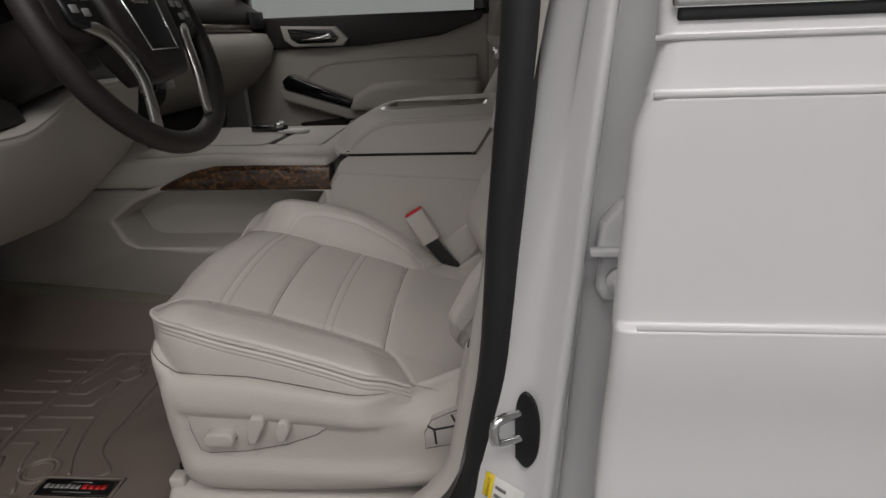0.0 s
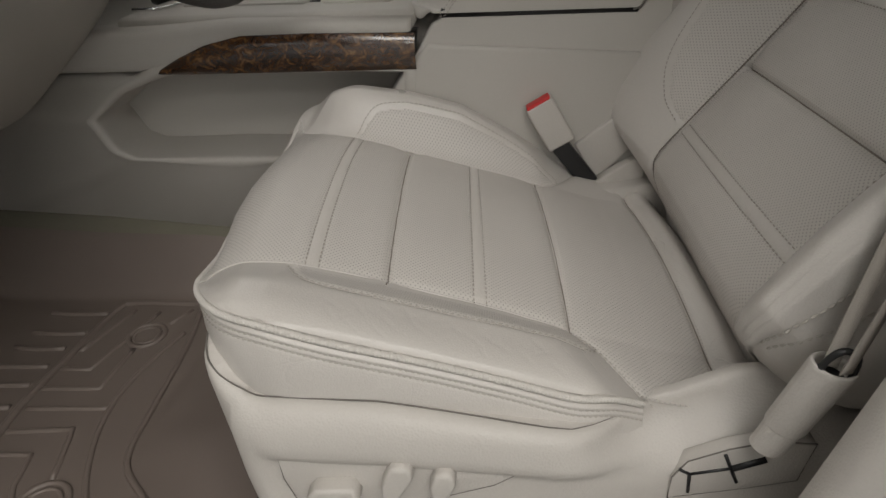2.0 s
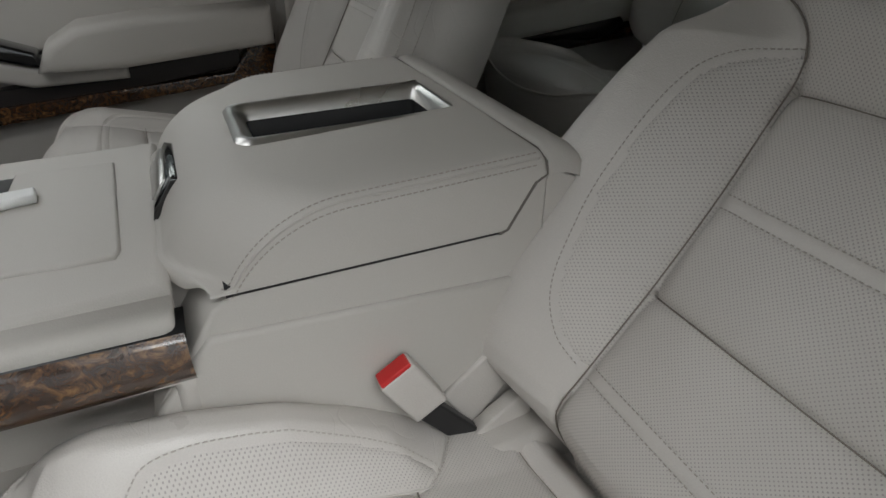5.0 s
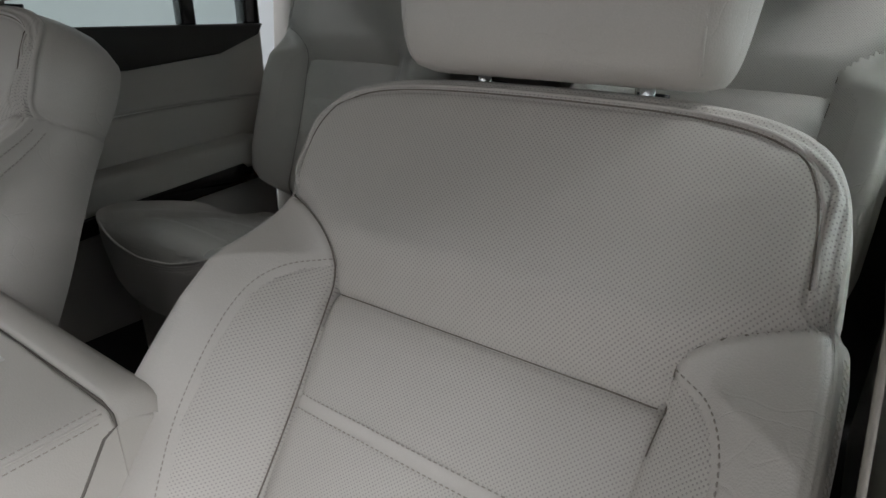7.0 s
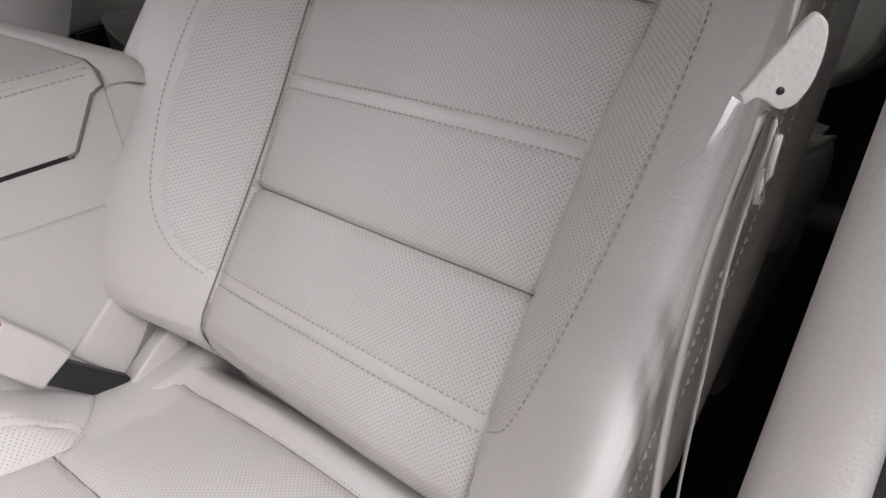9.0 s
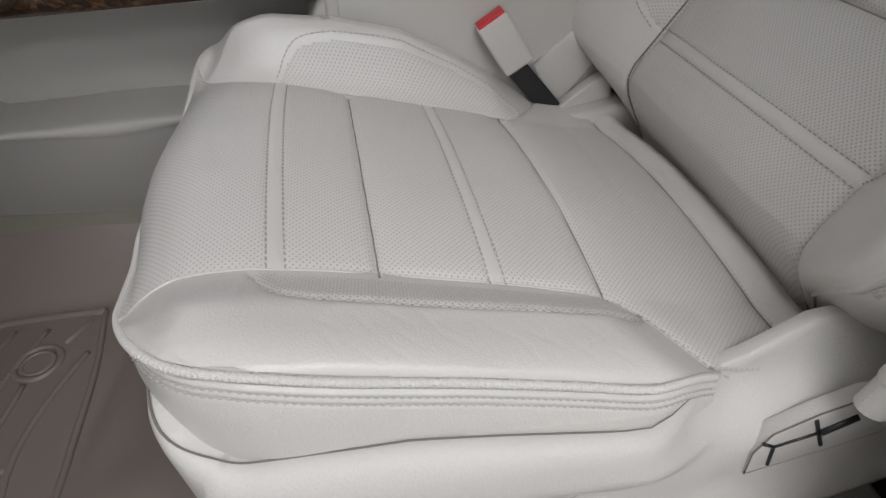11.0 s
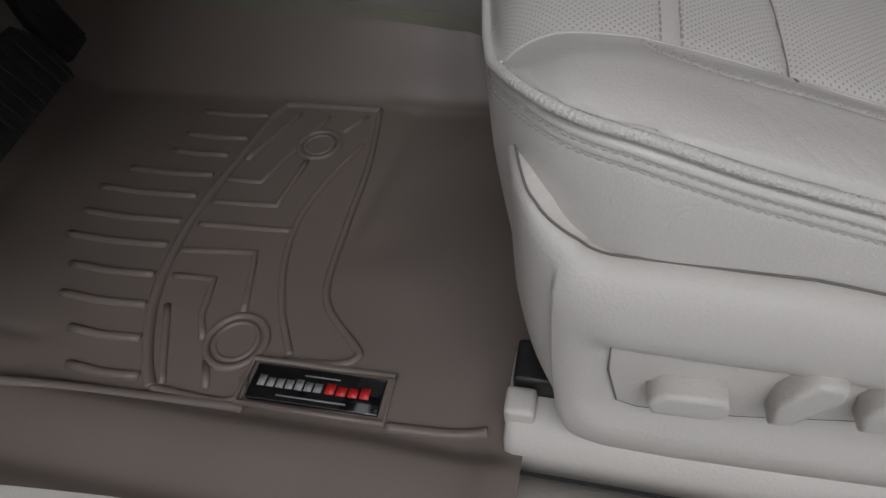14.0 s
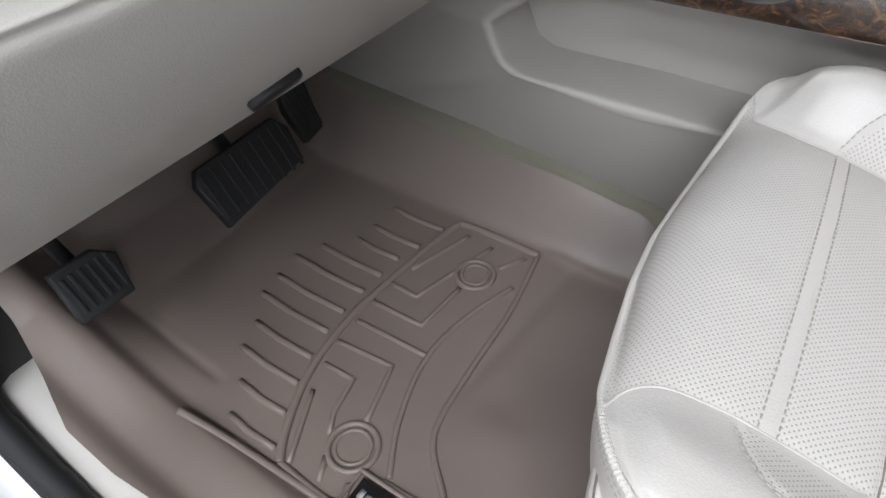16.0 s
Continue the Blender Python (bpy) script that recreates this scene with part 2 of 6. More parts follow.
def tube(pts, r, seg=10, closed=False, flat=1.0, cap=True):
    """A round (or flattened) bar along points."""
    p = [Vector(q) for q in pts]
    bm = bmesh.new()
    rings = []
    up = Vector((0, 0, 1))
    n = len(p)
    for i, q in enumerate(p):
        d = (p[(i + 1) % n] - p[i - 1]) if closed else (p[min(i + 1, n - 1)] - p[max(i - 1, 0)])
        d.normalize()
        s = d.cross(up)
        if s.length < 1e-3:
            s = d.cross(Vector((0, 1, 0)))
        s.normalize()
        u = s.cross(d)
        rr = r[i] if hasattr(r, "__len__") else r
        rings.append([bm.verts.new(q + rr * (math.cos(t) * s + flat * math.sin(t) * u)) for t in np.linspace(0, 2 * math.pi, seg, endpoint=False)])
    for i in range(n if closed else n - 1):
        a, b = rings[i], rings[(i + 1) % n]
        for j in range(seg):
            bm.faces.new((a[j], a[(j + 1) % seg], b[(j + 1) % seg], b[j]))
    if cap and not closed:
        bm.faces.new(rings[0][::-1])
        bm.faces.new(rings[-1])
    return bm


def ribbon(pts, side, width, thick=0.0012):
    """A flat strap along points; side: the way across it."""
    bm = bmesh.new()
    prev = None
    sides = side if hasattr(side[0], "__len__") else [side] * len(pts)
    for i, (q, sd) in enumerate(zip(pts, sides)):
        q, s = Vector(q), Vector(sd).normalized()
        d = (Vector(pts[min(i + 1, len(pts) - 1)]) - Vector(pts[max(i - 1, 0)])).normalized()
        n = d.cross(s).normalized()
        ring = [bm.verts.new(q + a * width / 2 * s + b * thick / 2 * n) for a, b in ((-1, -1), (1, -1), (1, 1), (-1, 1))]
        if prev:
            for j in range(4):
                bm.faces.new((prev[j], prev[(j + 1) % 4], ring[(j + 1) % 4], ring[j]))
        else:
            bm.faces.new(ring)
        prev = ring
    bm.faces.new(prev[::-1])
    return bm


def merge(bms):
    out = bmesh.new()
    for b in bms:
        me = bpy.data.meshes.new("t")
        b.to_mesh(me)
        b.free()
        out.from_mesh(me)
        bpy.data.meshes.remove(me)
    return out


def moved(bm, m):
    bmesh.ops.transform(bm, matrix=m, verts=bm.verts)
    return bm


def cyl(r, h, seg=20, r2=None):
    bm = bmesh.new()
    bmesh.ops.create_cone(bm, cap_ends=True, segments=seg, radius1=r, radius2=r if r2 is None else r2, depth=h)
    return bm


def gauss(d, w):
    return np.exp(-((d / w) ** 2))


def ease(a, b, x):
    t = np.clip((x - a) / (b - a), 0, 1)
    return t * t * (3 - 2 * t)


# ---- the hall round the car ----
link("floor", box(-7, 9, -6, 9, -0.1, 0.0), M_CONCRETE, smooth=False)["kind"] = "structure"
for nm, bxs in (("wall_west", (-7.2, -7, -6, 9, 0, 4.2)), ("wall_east", (9, 9.2, -6, 9, 0, 4.2)), ("wall_south", (-7.2, 9.2, -6.2, -6, 0, 4.2)), ("wall_north", (-7.2, 9.2, 9, 9.2, 0, 4.2))):
    link(nm, box(*bxs), M_WALL, smooth=False)["kind"] = "structure"
link("ceiling", box(-7.2, 9.2, -6.2, 9.2, 4.2, 4.3), M_WALL, smooth=False)["kind"] = "structure"
# unseen ceiling lamps; places, sizes and shares are set to balance the cabin's brightness
for ly, row in ((-4.4, (0.15, 0.2, 1.8, 0.8)), (-1.8, (0.15, 0.3, 2.4, 0.8)), (1.3, (0.12, 0.5, 0.35, 0.35)), (4.2, (0.2, 0.65, 0.35, 0.35)), (7.0, (0.2, 0.5, 0.4, 0.4))):
    for lx, share, length, deep in zip((-6.0, -2.6, 0.6, 5.0), row, (1.6, 2.6, 3.2, 2.4), (0.25, 1.3, 1.3, 0.25)):
        unseen_lamp(lx, ly, 4.1, length, deep, LAMP * share)


# ---- seats ----
def dashes(curve, normal, pitch=0.0052, length=0.0034, r=0.00055):
    """A row of thread stitches along a curve on a surface (arrays of points and normals)."""
    bm = bmesh.new()
    seg = np.linalg.norm(np.diff(curve, axis=0), axis=1)
    arc = np.r_[0, np.cumsum(seg)]
    for s in np.arange(0, arc[-1] - length, pitch):
        a = np.array([np.interp(s, arc, curve[:, k]) for k in range(3)])
        b = np.array([np.interp(s + length, arc, curve[:, k]) for k in range(3)])
        n = Vector([np.interp(s, arc, normal[:, k]) for k in range(3)]).normalized()
        d = Vector(b - a).normalized()
        w = d.cross(n)
        ring = []
        for q, lift in ((a, 0.0), ((a + b) / 2, 1.0), (b, 0.0)):
            ring.append([bm.verts.new(Vector(q) + r * (k1 * w) + n * (r * k2 * (0.5 + lift))) for k1, k2 in ((-1, 0), (0, 1.6), (1, 0))])
        for u, v in zip(ring, ring[1:]):
            for j in range(2):
                bm.faces.new((u[j], u[j + 1], v[j + 1], v[j]))
    return bm


def sheet_parts(P, regions, uv, parent, mats):
    """Cuts one sheet into parts by face regions; regions is an array of names."""
    for name in sorted(set(regions.ravel()) - {""}):
        bm = grid_bm(P, regions == name, uv)
        kind = name.split(".")[0]
        link(kind, bm, mats[name], parent)


def poly_dist(px, py, line):
    d = np.full(px.shape, 9.0)
    for (ax, ay), (bx, by) in zip(line[:-1], line[1:]):
        vx, vy = bx - ax, by - ay
        t = np.clip(((px - ax) * vx + (py - ay) * vy) / (vx * vx + vy * vy + 1e-12), 0, 1)
        d = np.minimum(d, np.hypot(px - ax - t * vx, py - ay - t * vy))
    return d


def poly_in(px, py, poly):
    inside = np.zeros(px.shape, bool)
    for (ax, ay), (bx, by) in zip(poly, poly[1:] + poly[:1]):
        if ay != by:
            inside ^= ((ay > py) != (by > py)) & (px < (bx - ax) * (py - ay) / (by - ay) + ax)
    return inside


def table(v, rows):
    return np.interp(v, [r[0] for r in rows], [r[1] for r in rows])


def bead(bm_pts, r=0.0017):
    return tube([tuple(p) for p in bm_pts], r, 6)


# ---- cushion: plan (d across from the middle, x along), heights by profile ----
C_FRONT = [(0, -0.426), (0.05, -0.421), (0.10, -0.411), (0.152, -0.399), (0.172, -0.392), (0.19, -0.384), (0.207, -0.373), (0.219, -0.361), (0.227, -0.346), (0.232, -0.325)]
C_FRONT_IN = [(0, -0.426), (0.05, -0.424), (0.10, -0.420), (0.16, -0.412), (0.19, -0.404), (0.207, -0.393), (0.219, -0.380), (0.228, -0.355), (0.232, -0.325)]
C_RIM = [(0, 0.908), (0.1, 0.915), (0.172, 0.936), (0.19, 0.943), (0.217, 0.947), (0.232, 0.944)]
C_MID = [(-0.43, 0.954), (-0.37, 0.955), (-0.33, 0.950), (-0.257, 0.930), (-0.17, 0.904), (-0.10, 0.884), (-0.03, 0.862), (0.03, 0.850), (0.09, 0.846)]
C_SEAM = [(-0.180, -0.395), (-0.167, -0.391), (-0.1575, -0.384), (-0.151, -0.372), (-0.147, -0.350), (-0.1425, -0.30), (-0.1405, -0.25), (-0.1395, -0.14), (-0.145, -0.093), (-0.165, -0.072), (-0.186, -0.058), (-0.208, -0.045)]
C_SEAM_IN = [(-0.184, -0.409), (-0.173, -0.405), (-0.162, -0.399), (-0.155, -0.378), (-0.150, -0.350), (-0.147, -0.25), (-0.146, -0.14), (-0.149, -0.093), (-0.170, -0.072), (-0.195, -0.056), (-0.225, -0.040)]
C_WING = [(-0.150, -0.328), (-0.168, -0.316), (-0.178, -0.297), (-0.182, -0.24), (-0.181, -0.17), (-0.177, -0.112), (-0.170, -0.083), (-0.160, -0.082), (-0.149, -0.093)]


def smooth_poly(pts, n=70):
    return [tuple(p) for p in smooth_line(pts, n)]


def seat_cushion(seat, yc, fine=True, side=1, plump=1.0):
    """Cushion cover: insert panels, bolsters with a perforated wing, welted skirt; side: +1 where the worn edge lies at -y."""
    step = 0.0024 if fine else 0.007
    sides = (C_SEAM, C_SEAM_IN) if side > 0 else (C_SEAM_IN, C_SEAM)
    seams = [smooth_poly(sides[0], 60), smooth_poly([(-d, x) for d, x in sides[1]], 60)]
    front_of = lambda d: np.where(d * side < 0, table(np.abs(d), C_FRONT), table(np.abs(d), C_FRONT_IN))  # noqa: E731
    wings = [smooth_poly(C_WING, 50), smooth_poly([(-d, x) for d, x in C_WING], 50)]
    bolsters = [s + [(0.26 * k, -0.04), (0.26 * k, -0.43), (0.21 * k, -0.43)] for s, k in zip(seams, (-1, 1))]
    slant = lambda d: -0.04 * (d + 0.147)  # noqa: E731
    cross = (-0.251, -0.093)
    rows2 = (-0.319, -0.308, -0.177, -0.166)
    rng = np.random.RandomState(4)
    waves = [(rng.uniform(-0.36, 0.0), rng.uniform(-0.22, 0.22), rng.uniform(0.015, 0.05), rng.uniform(-0.0016, 0.0016)) for _ in range(22)]
    folds = [(rng.uniform(-0.31, -0.10), rng.uniform(-0.226, -0.195), rng.choice([-1, 1]) * rng.uniform(0.5, 1.1)) for _ in range(34)]
    pulls = [(0.012 + 0.022 * k, -0.20 + 0.012 * k) for k in range(4)]

    def surf(d, x):
        D = np.abs(d)
        xf = front_of(d)
        z = table(x, C_MID) - 0.013 * (np.minimum(D, 0.147) / 0.147) ** 2
        for seam, pol, worn in zip(seams, bolsters, (side > 0, side < 0)):
            inn = poly_in(d, x, pol)
            e = poly_dist(d, x, seam)
            f = ease(0.0, 0.05, e) * inn
            lift = table(x, [(-0.40, 0.012), (-0.36, 0.014), (-0.29, 0.014), (-0.15, 0.016), (-0.08, 0.014), (-0.04, 0.006)]) if worn else table(x, [(-0.43, 0.014), (-0.39, 0.034), (-0.34, 0.046), (-0.27, 0.055), (-0.20, 0.055), (-0.14, 0.038), (-0.07, 0.01)])
            z = z + lift * f * plump
            soft = 0.30 + 0.5 * ease(-0.33, -0.20, x) if worn else 0.7
            z = z - (0.0034 * gauss(e, 0.0030) + 0.0016 * gauss(e, 0.010)) * soft
        for wing in wings:
            e = poly_dist(d, x, wing)
            z = z - 0.0018 * gauss(e, 0.0022)
        rim = table(D, C_RIM) + 0.011 * ease(0.15, 0.21, D) * (d * side > 0)
        # side rim
        side_rim = table(x, [(-0.36, 0.950), (-0.34, 0.941), (-0.31, 0.934), (-0.275, 0.926), (-0.21, 0.910), (-0.145, 0.891), (-0.09, 0.872), (-0.046, 0.856), (0.0, 0.838), (0.09, 0.830)])
        side_rim = side_rim + 0.018 * ease(-0.06, -0.14, x) * (d * side > 0)
        es = np.clip((0.232 - D) / 0.026, 0, 1)
        z = z - np.where(x > -0.40, (z - side_rim) * (1 - np.sqrt(np.clip(1 - (1 - es) ** 2, 0, 1))), 0) * ease(-0.39, -0.35, x)
        ef = np.clip((x - xf) / 0.055, 0, 1)
        z = z - (z - rim) * (1 - np.sqrt(np.clip(1 - (1 - ef) ** 2, 0, 1)))
        isin = ~(poly_in(d, x, bolsters[0]) | poly_in(d, x, bolsters[1]))
        xs = x - slant(d)
        for m in cross:
            z = z - (0.0040 * gauss(xs - m, 0.0028) + 0.0030 * gauss(xs - m, 0.013)) * isin
        for m in rows2:
            z = z - 0.0009 * gauss(xs - m, 0.0022) * isin
        z = z - (0.005 * gauss(xs - 0.028, 0.0035) - 0.007 * gauss(xs - 0.045, 0.010)) * ease(0.215, 0.19, D) - 0.03 * ease(0.055, 0.09, xs)
        for cx, cd, w, h in waves:
            z = z + h * np.exp(-((x - cx) ** 2 + (d - cd) ** 2) / w**2)
        for cx, cd, an in folds:
            u_, v_ = (x - cx) * math.cos(an) + (d * side - cd) * math.sin(an), -(x - cx) * math.sin(an) + (d * side - cd) * math.cos(an)
            z = z - 0.00035 * np.exp(-((u_ / 0.009) ** 2) - (v_ / 0.0012) ** 2)
        for cx, cd in pulls:
            v_ = (x - cx) * 0.6 - (d * side - cd) * 0.8
            u_ = (x - cx) * 0.8 + (d * side - cd) * 0.6
            z = z - 0.0016 * np.exp(-((u_ / 0.03) ** 2) - (v_ / 0.003) ** 2)
        return z

    def place(d, x):
        return np.stack([x, yc + d, surf(d, x)], -1)

    def normal(d, x, h=0.0015):
        n = np.cross(place(d, x + h) - place(d, x - h), place(d + h, x) - place(d - h, x))
        return n / np.linalg.norm(n, axis=-1, keepdims=True)

    nS, nT = int(0.464 / step), int(0.50 / step)
    s = np.linspace(-1, 1, nS + 1)
    s = np.sin(s * math.pi / 2) * 0.35 + s * 0.65
    t = np.linspace(0, 1, nT + 1) ** 1.12
    d = s[None, :] * 0.232 + 0 * t[:, None]
    xf = front_of(d)
    x = xf + t[:, None] * (0.09 - xf)
    jc = int(np.argmin(np.abs(s + 0.147 / 0.232)))
    near = table(x[:, jc], [(-0.42, 0.168), (-0.391, 0.166), (-0.384, 0.1575), (-0.372, 0.151), (-0.35, 0.147), (-0.30, 0.1425), (-0.25, 0.1405), (-0.14, 0.1395), (-0.093, 0.145), (0.0, 0.145)])
    inner = table(x[:, jc], [(-0.43, 0.186), (-0.408, 0.173), (-0.399, 0.162), (-0.378, 0.155), (-0.35, 0.150), (-0.25, 0.147), (-0.14, 0.146), (-0.093, 0.149), (0.0, 0.149)])
    left, right = (near, inner) if side > 0 else (inner, near)
    for i in range(len(t)):
        d[i] = np.interp(s, [-1, s[jc], -s[jc], 1], [-0.232, -left[i], right[i], 0.232])
    d = d * (1 - 0.085 * ease(-0.10, -0.035, x))
    P = place(d, x)
    cd, cx = (d[:-1, :-1] + d[1:, 1:]) / 2, (x[:-1, :-1] + x[1:, 1:]) / 2
    reg = np.full(cd.shape, "insert_panel", dtype=object)
    xs = cx - slant(cd)
    reg[xs > cross[0]] = "insert_panel.001"
    reg[xs > cross[1]] = "insert_panel.002"
    reg[xs < -0.40] = "front_roll"
    reg[xs > 0.030] = "rear_roll"
    for k, (bp, wp) in enumerate(zip(bolsters, wings)):
        reg[poly_in(cd, cx, bp)] = "bolster" + (".001" if k else "")
        reg[poly_in(cd, cx, wp)] = "bolster_panel" + (".001" if k else "")
    for m0, m1, nm in ((rows2[0], rows2[1], "insert_strip"), (rows2[2], rows2[3], "insert_strip.001")):
        reg[(xs > m0) & (xs < m1) & np.isin(reg, ["insert_panel", "insert_panel.001", "insert_panel.002"])] = nm
    mats = {n: (M_PERF if n.startswith(("insert_panel", "bolster_panel", "front")) else M_SMOOTH) for n in set(reg.ravel())}
    cover = part("cushion", box(-0.34, 0.06, yc - 0.20, yc + 0.20, 0.77, 0.80, 0.01), M_BLACK, seat, "foam cushion with leather cover")
    sheet_parts(P, reg, np.stack([x, d], 2), cover, mats)
    # skirt under the welt, round the front from one rear corner to the other
    iback = int(np.argmin(np.abs(x[:, 0] - (-0.045))))
    loop = np.concatenate([P[iback:0:-1, -1], P[0, ::-1], P[1 : iback + 1, 0]])
    arc = np.r_[0, np.cumsum(np.linalg.norm(np.diff(loop, axis=0), axis=1))]
    even = np.linspace(0, arc[-1], 520 if fine else 160)
    edge0 = np.stack([np.interp(even, arc, loop[:, k]) for k in range(3)], 1)
    loop = edge0.copy()
    for k in range(60 if fine else 12):
        loop[1:-1, 2] = (loop[:-2, 2] + loop[1:-1, 2] * 2 + loop[2:, 2]) / 4
        if k < 8:
            loop[1:-1, :2] = (loop[:-2, :2] + loop[1:-1, :2] * 2 + loop[2:, :2]) / 4
    loop[:, 2] = np.minimum(loop[:, 2], edge0[:, 2] + 0.0015)
    tan = np.gradient(loop[:, :2], axis=0)
    out = np.stack([-tan[:, 1], tan[:, 0]], 1)
    out /= np.linalg.norm(out, axis=1, keepdims=True)
    mid = np.array([-0.15, yc])
    out *= np.sign(((loop[:, :2] - mid) * out).sum(1))[:, None]
    for _ in range(12):
        out[1:-1] = (out[:-2] + out[1:-1] * 2 + out[2:]) / 4
    front = np.clip(-out[:, 0], 0, 1)
    prof = [(0.0, 0.0), (0.0012, 0.0010), (0.0020, 0.0030), (0.0022, 0.0052), (0.0026, 0.0066), (0.0050, 0.0078), (0.0058, 0.0094), (0.0056, 0.0106), (0.0047, 0.0116), (0.0056, 0.0126), (0.0064, 0.0142), (0.0064, 0.0156), (0.0055, 0.0168), (0.0064, 0.0180), (0.0072, 0.0200), (0.0090, 0.030), (0.0108, 0.042), (0.0116, 0.055), (0.0107, 0.07), (0.006, 0.10), (0.0, 0.13)]
    S = np.zeros((len(loop), len(prof), 3))
    for j, (o, dz) in enumerate(prof):
        oo = o * (1 - 0.70 * front) - 0.10 * front * max(dz - 0.03, 0)
        S[:, j, :2] = loop[:, :2] + out * oo[:, None]
        S[:, j, 2] = loop[:, 2] - dz
    part("skirt", grid_bm(np.concatenate([edge0[:, None, :], S], 1)), M_SMOOTH, cover, "stitched leather skirt")
    core = S[:, 2] + np.concatenate([out * 0.0010, 0 * out[:, :1] + 0.0010], 1)
    arc = np.r_[0, np.cumsum(np.linalg.norm(np.diff(core, axis=0), axis=1))]
    rib_at = np.arange(0, arc[-1], 0.00075 if fine else 0.006)
    core = np.stack([np.interp(rib_at, arc, core[:, k]) for k in range(3)], 1)
    part("welt", tube([tuple(p) for p in core], [0.0029 + 0.00022 * math.sin(q / 0.0030 * 2 * math.pi) for q in rib_at], 8), M_WELT, cover, "ribbed edge welt")
    for line in seams:
        w = np.array(line)
        nn = normal(w[:, 0], w[:, 1])
        part("seam", bead(place(w[:, 0], w[:, 1]) + nn * 0.0003, 0.0009), M_SMOOTH, cover)
    # dark beads along the cross seams stand for groove shade
    for m in cross:
        dd = np.linspace(-0.147, 0.147, 60)
        nn = normal(dd, m + slant(dd))
        part("seam", bead(place(dd, m + slant(dd)) + nn * 0.0002, 0.0008), M_SEAM_SHADE, cover)
    dd = np.linspace(-0.20, 0.20, 70)
    xx = 0.028 + slant(dd)
    part("seam", bead(place(dd, xx) + normal(dd, xx) * 0.0002, 0.0008), M_SEAM_SHADE, cover)
    if fine:
        on = np.concatenate([out, 0 * out[:, :1]], 1)
        for j in (8, 12):
            part("stitching", dashes(S[:, j] + on * 0.0002, on, 0.0046, 0.0031, 0.0006), M_STITCH, cover)
        for m in rows2:
            dd = np.linspace(-0.143, 0.143, 120)
            xx = m + slant(dd)
            nn = normal(dd, xx)
            part("stitching", dashes(place(dd, xx) + nn * 0.0006, nn, 0.0054, 0.0033, 0.0006), M_HOLE, cover)
        for k in (-1, 1):
            w = np.array(smooth_line([(-0.154, -0.330), (-0.172, -0.318), (-0.1825, -0.297), (-0.1865, -0.24), (-0.1855, -0.17), (-0.1815, -0.112), (-0.174, -0.079), (-0.160, -0.0765)], 120))
            dd, xx = w[:, 0] * -k, w[:, 1]
            nn = normal(dd, xx)
            part("stitching", dashes(place(dd, xx) + nn * 0.0008, nn, 0.0056, 0.0037, 0.0007), M_STITCH, cover)
            w = np.array(smooth_line([(-0.152, -0.088), (-0.173, -0.067), (-0.198, -0.051), (-0.225, -0.037)], 60))
            nn = normal(w[:, 0] * -k, w[:, 1])
            part("stitching", dashes(place(w[:, 0] * -k, w[:, 1]) + nn * 0.0008, nn, 0.0056, 0.0037, 0.0007), M_STITCH, cover)
    return cover


# ---- backrest: plane (d across, a up), n to the front ----
B_TOP = [(0, 0.622), (0.104, 0.621), (0.16, 0.616), (0.20, 0.606), (0.224, 0.591), (0.239, 0.567), (0.247, 0.540), (0.25, 0.51)]
B_TOP = [tuple(p) for p in smooth_line(B_TOP, 60)]
B_WIDE = [(-0.03, 0.13), (0.02, 0.165), (0.035, 0.200), (0.05, 0.226), (0.075, 0.243), (0.12, 0.249), (0.2, 0.252), (0.3, 0.254), (0.4, 0.252), (0.45, 0.250), (0.472, 0.248), (0.482, 0.2450), (0.492, 0.247), (0.51, 0.247), (0.64, 0.247)]
B_SEAM = [(0.150, -0.03), (0.154, 0.03), (0.154, 0.055), (0.152, 0.10), (0.150, 0.19), (0.152, 0.29), (0.158, 0.36), (0.161, 0.395), (0.162, 0.420), (0.168, 0.436), (0.185, 0.451), (0.21, 0.464), (0.235, 0.474), (0.262, 0.484)]
B_CRES = [(0.162, 0.420), (0.188, 0.403), (0.206, 0.374), (0.211, 0.33), (0.211, 0.25), (0.206, 0.2), (0.196, 0.147), (0.178, 0.112), (0.155, 0.098)]
B_CRES_OUT = [(0.162, 0.420), (0.186, 0.403), (0.201, 0.374), (0.2045, 0.33), (0.201, 0.25), (0.193, 0.2), (0.182, 0.147), (0.170, 0.112), (0.153, 0.098)]
B_CROSS = (0.188, 0.396)
B_ROWS = (0.090, 0.1025, 0.283, 0.296)


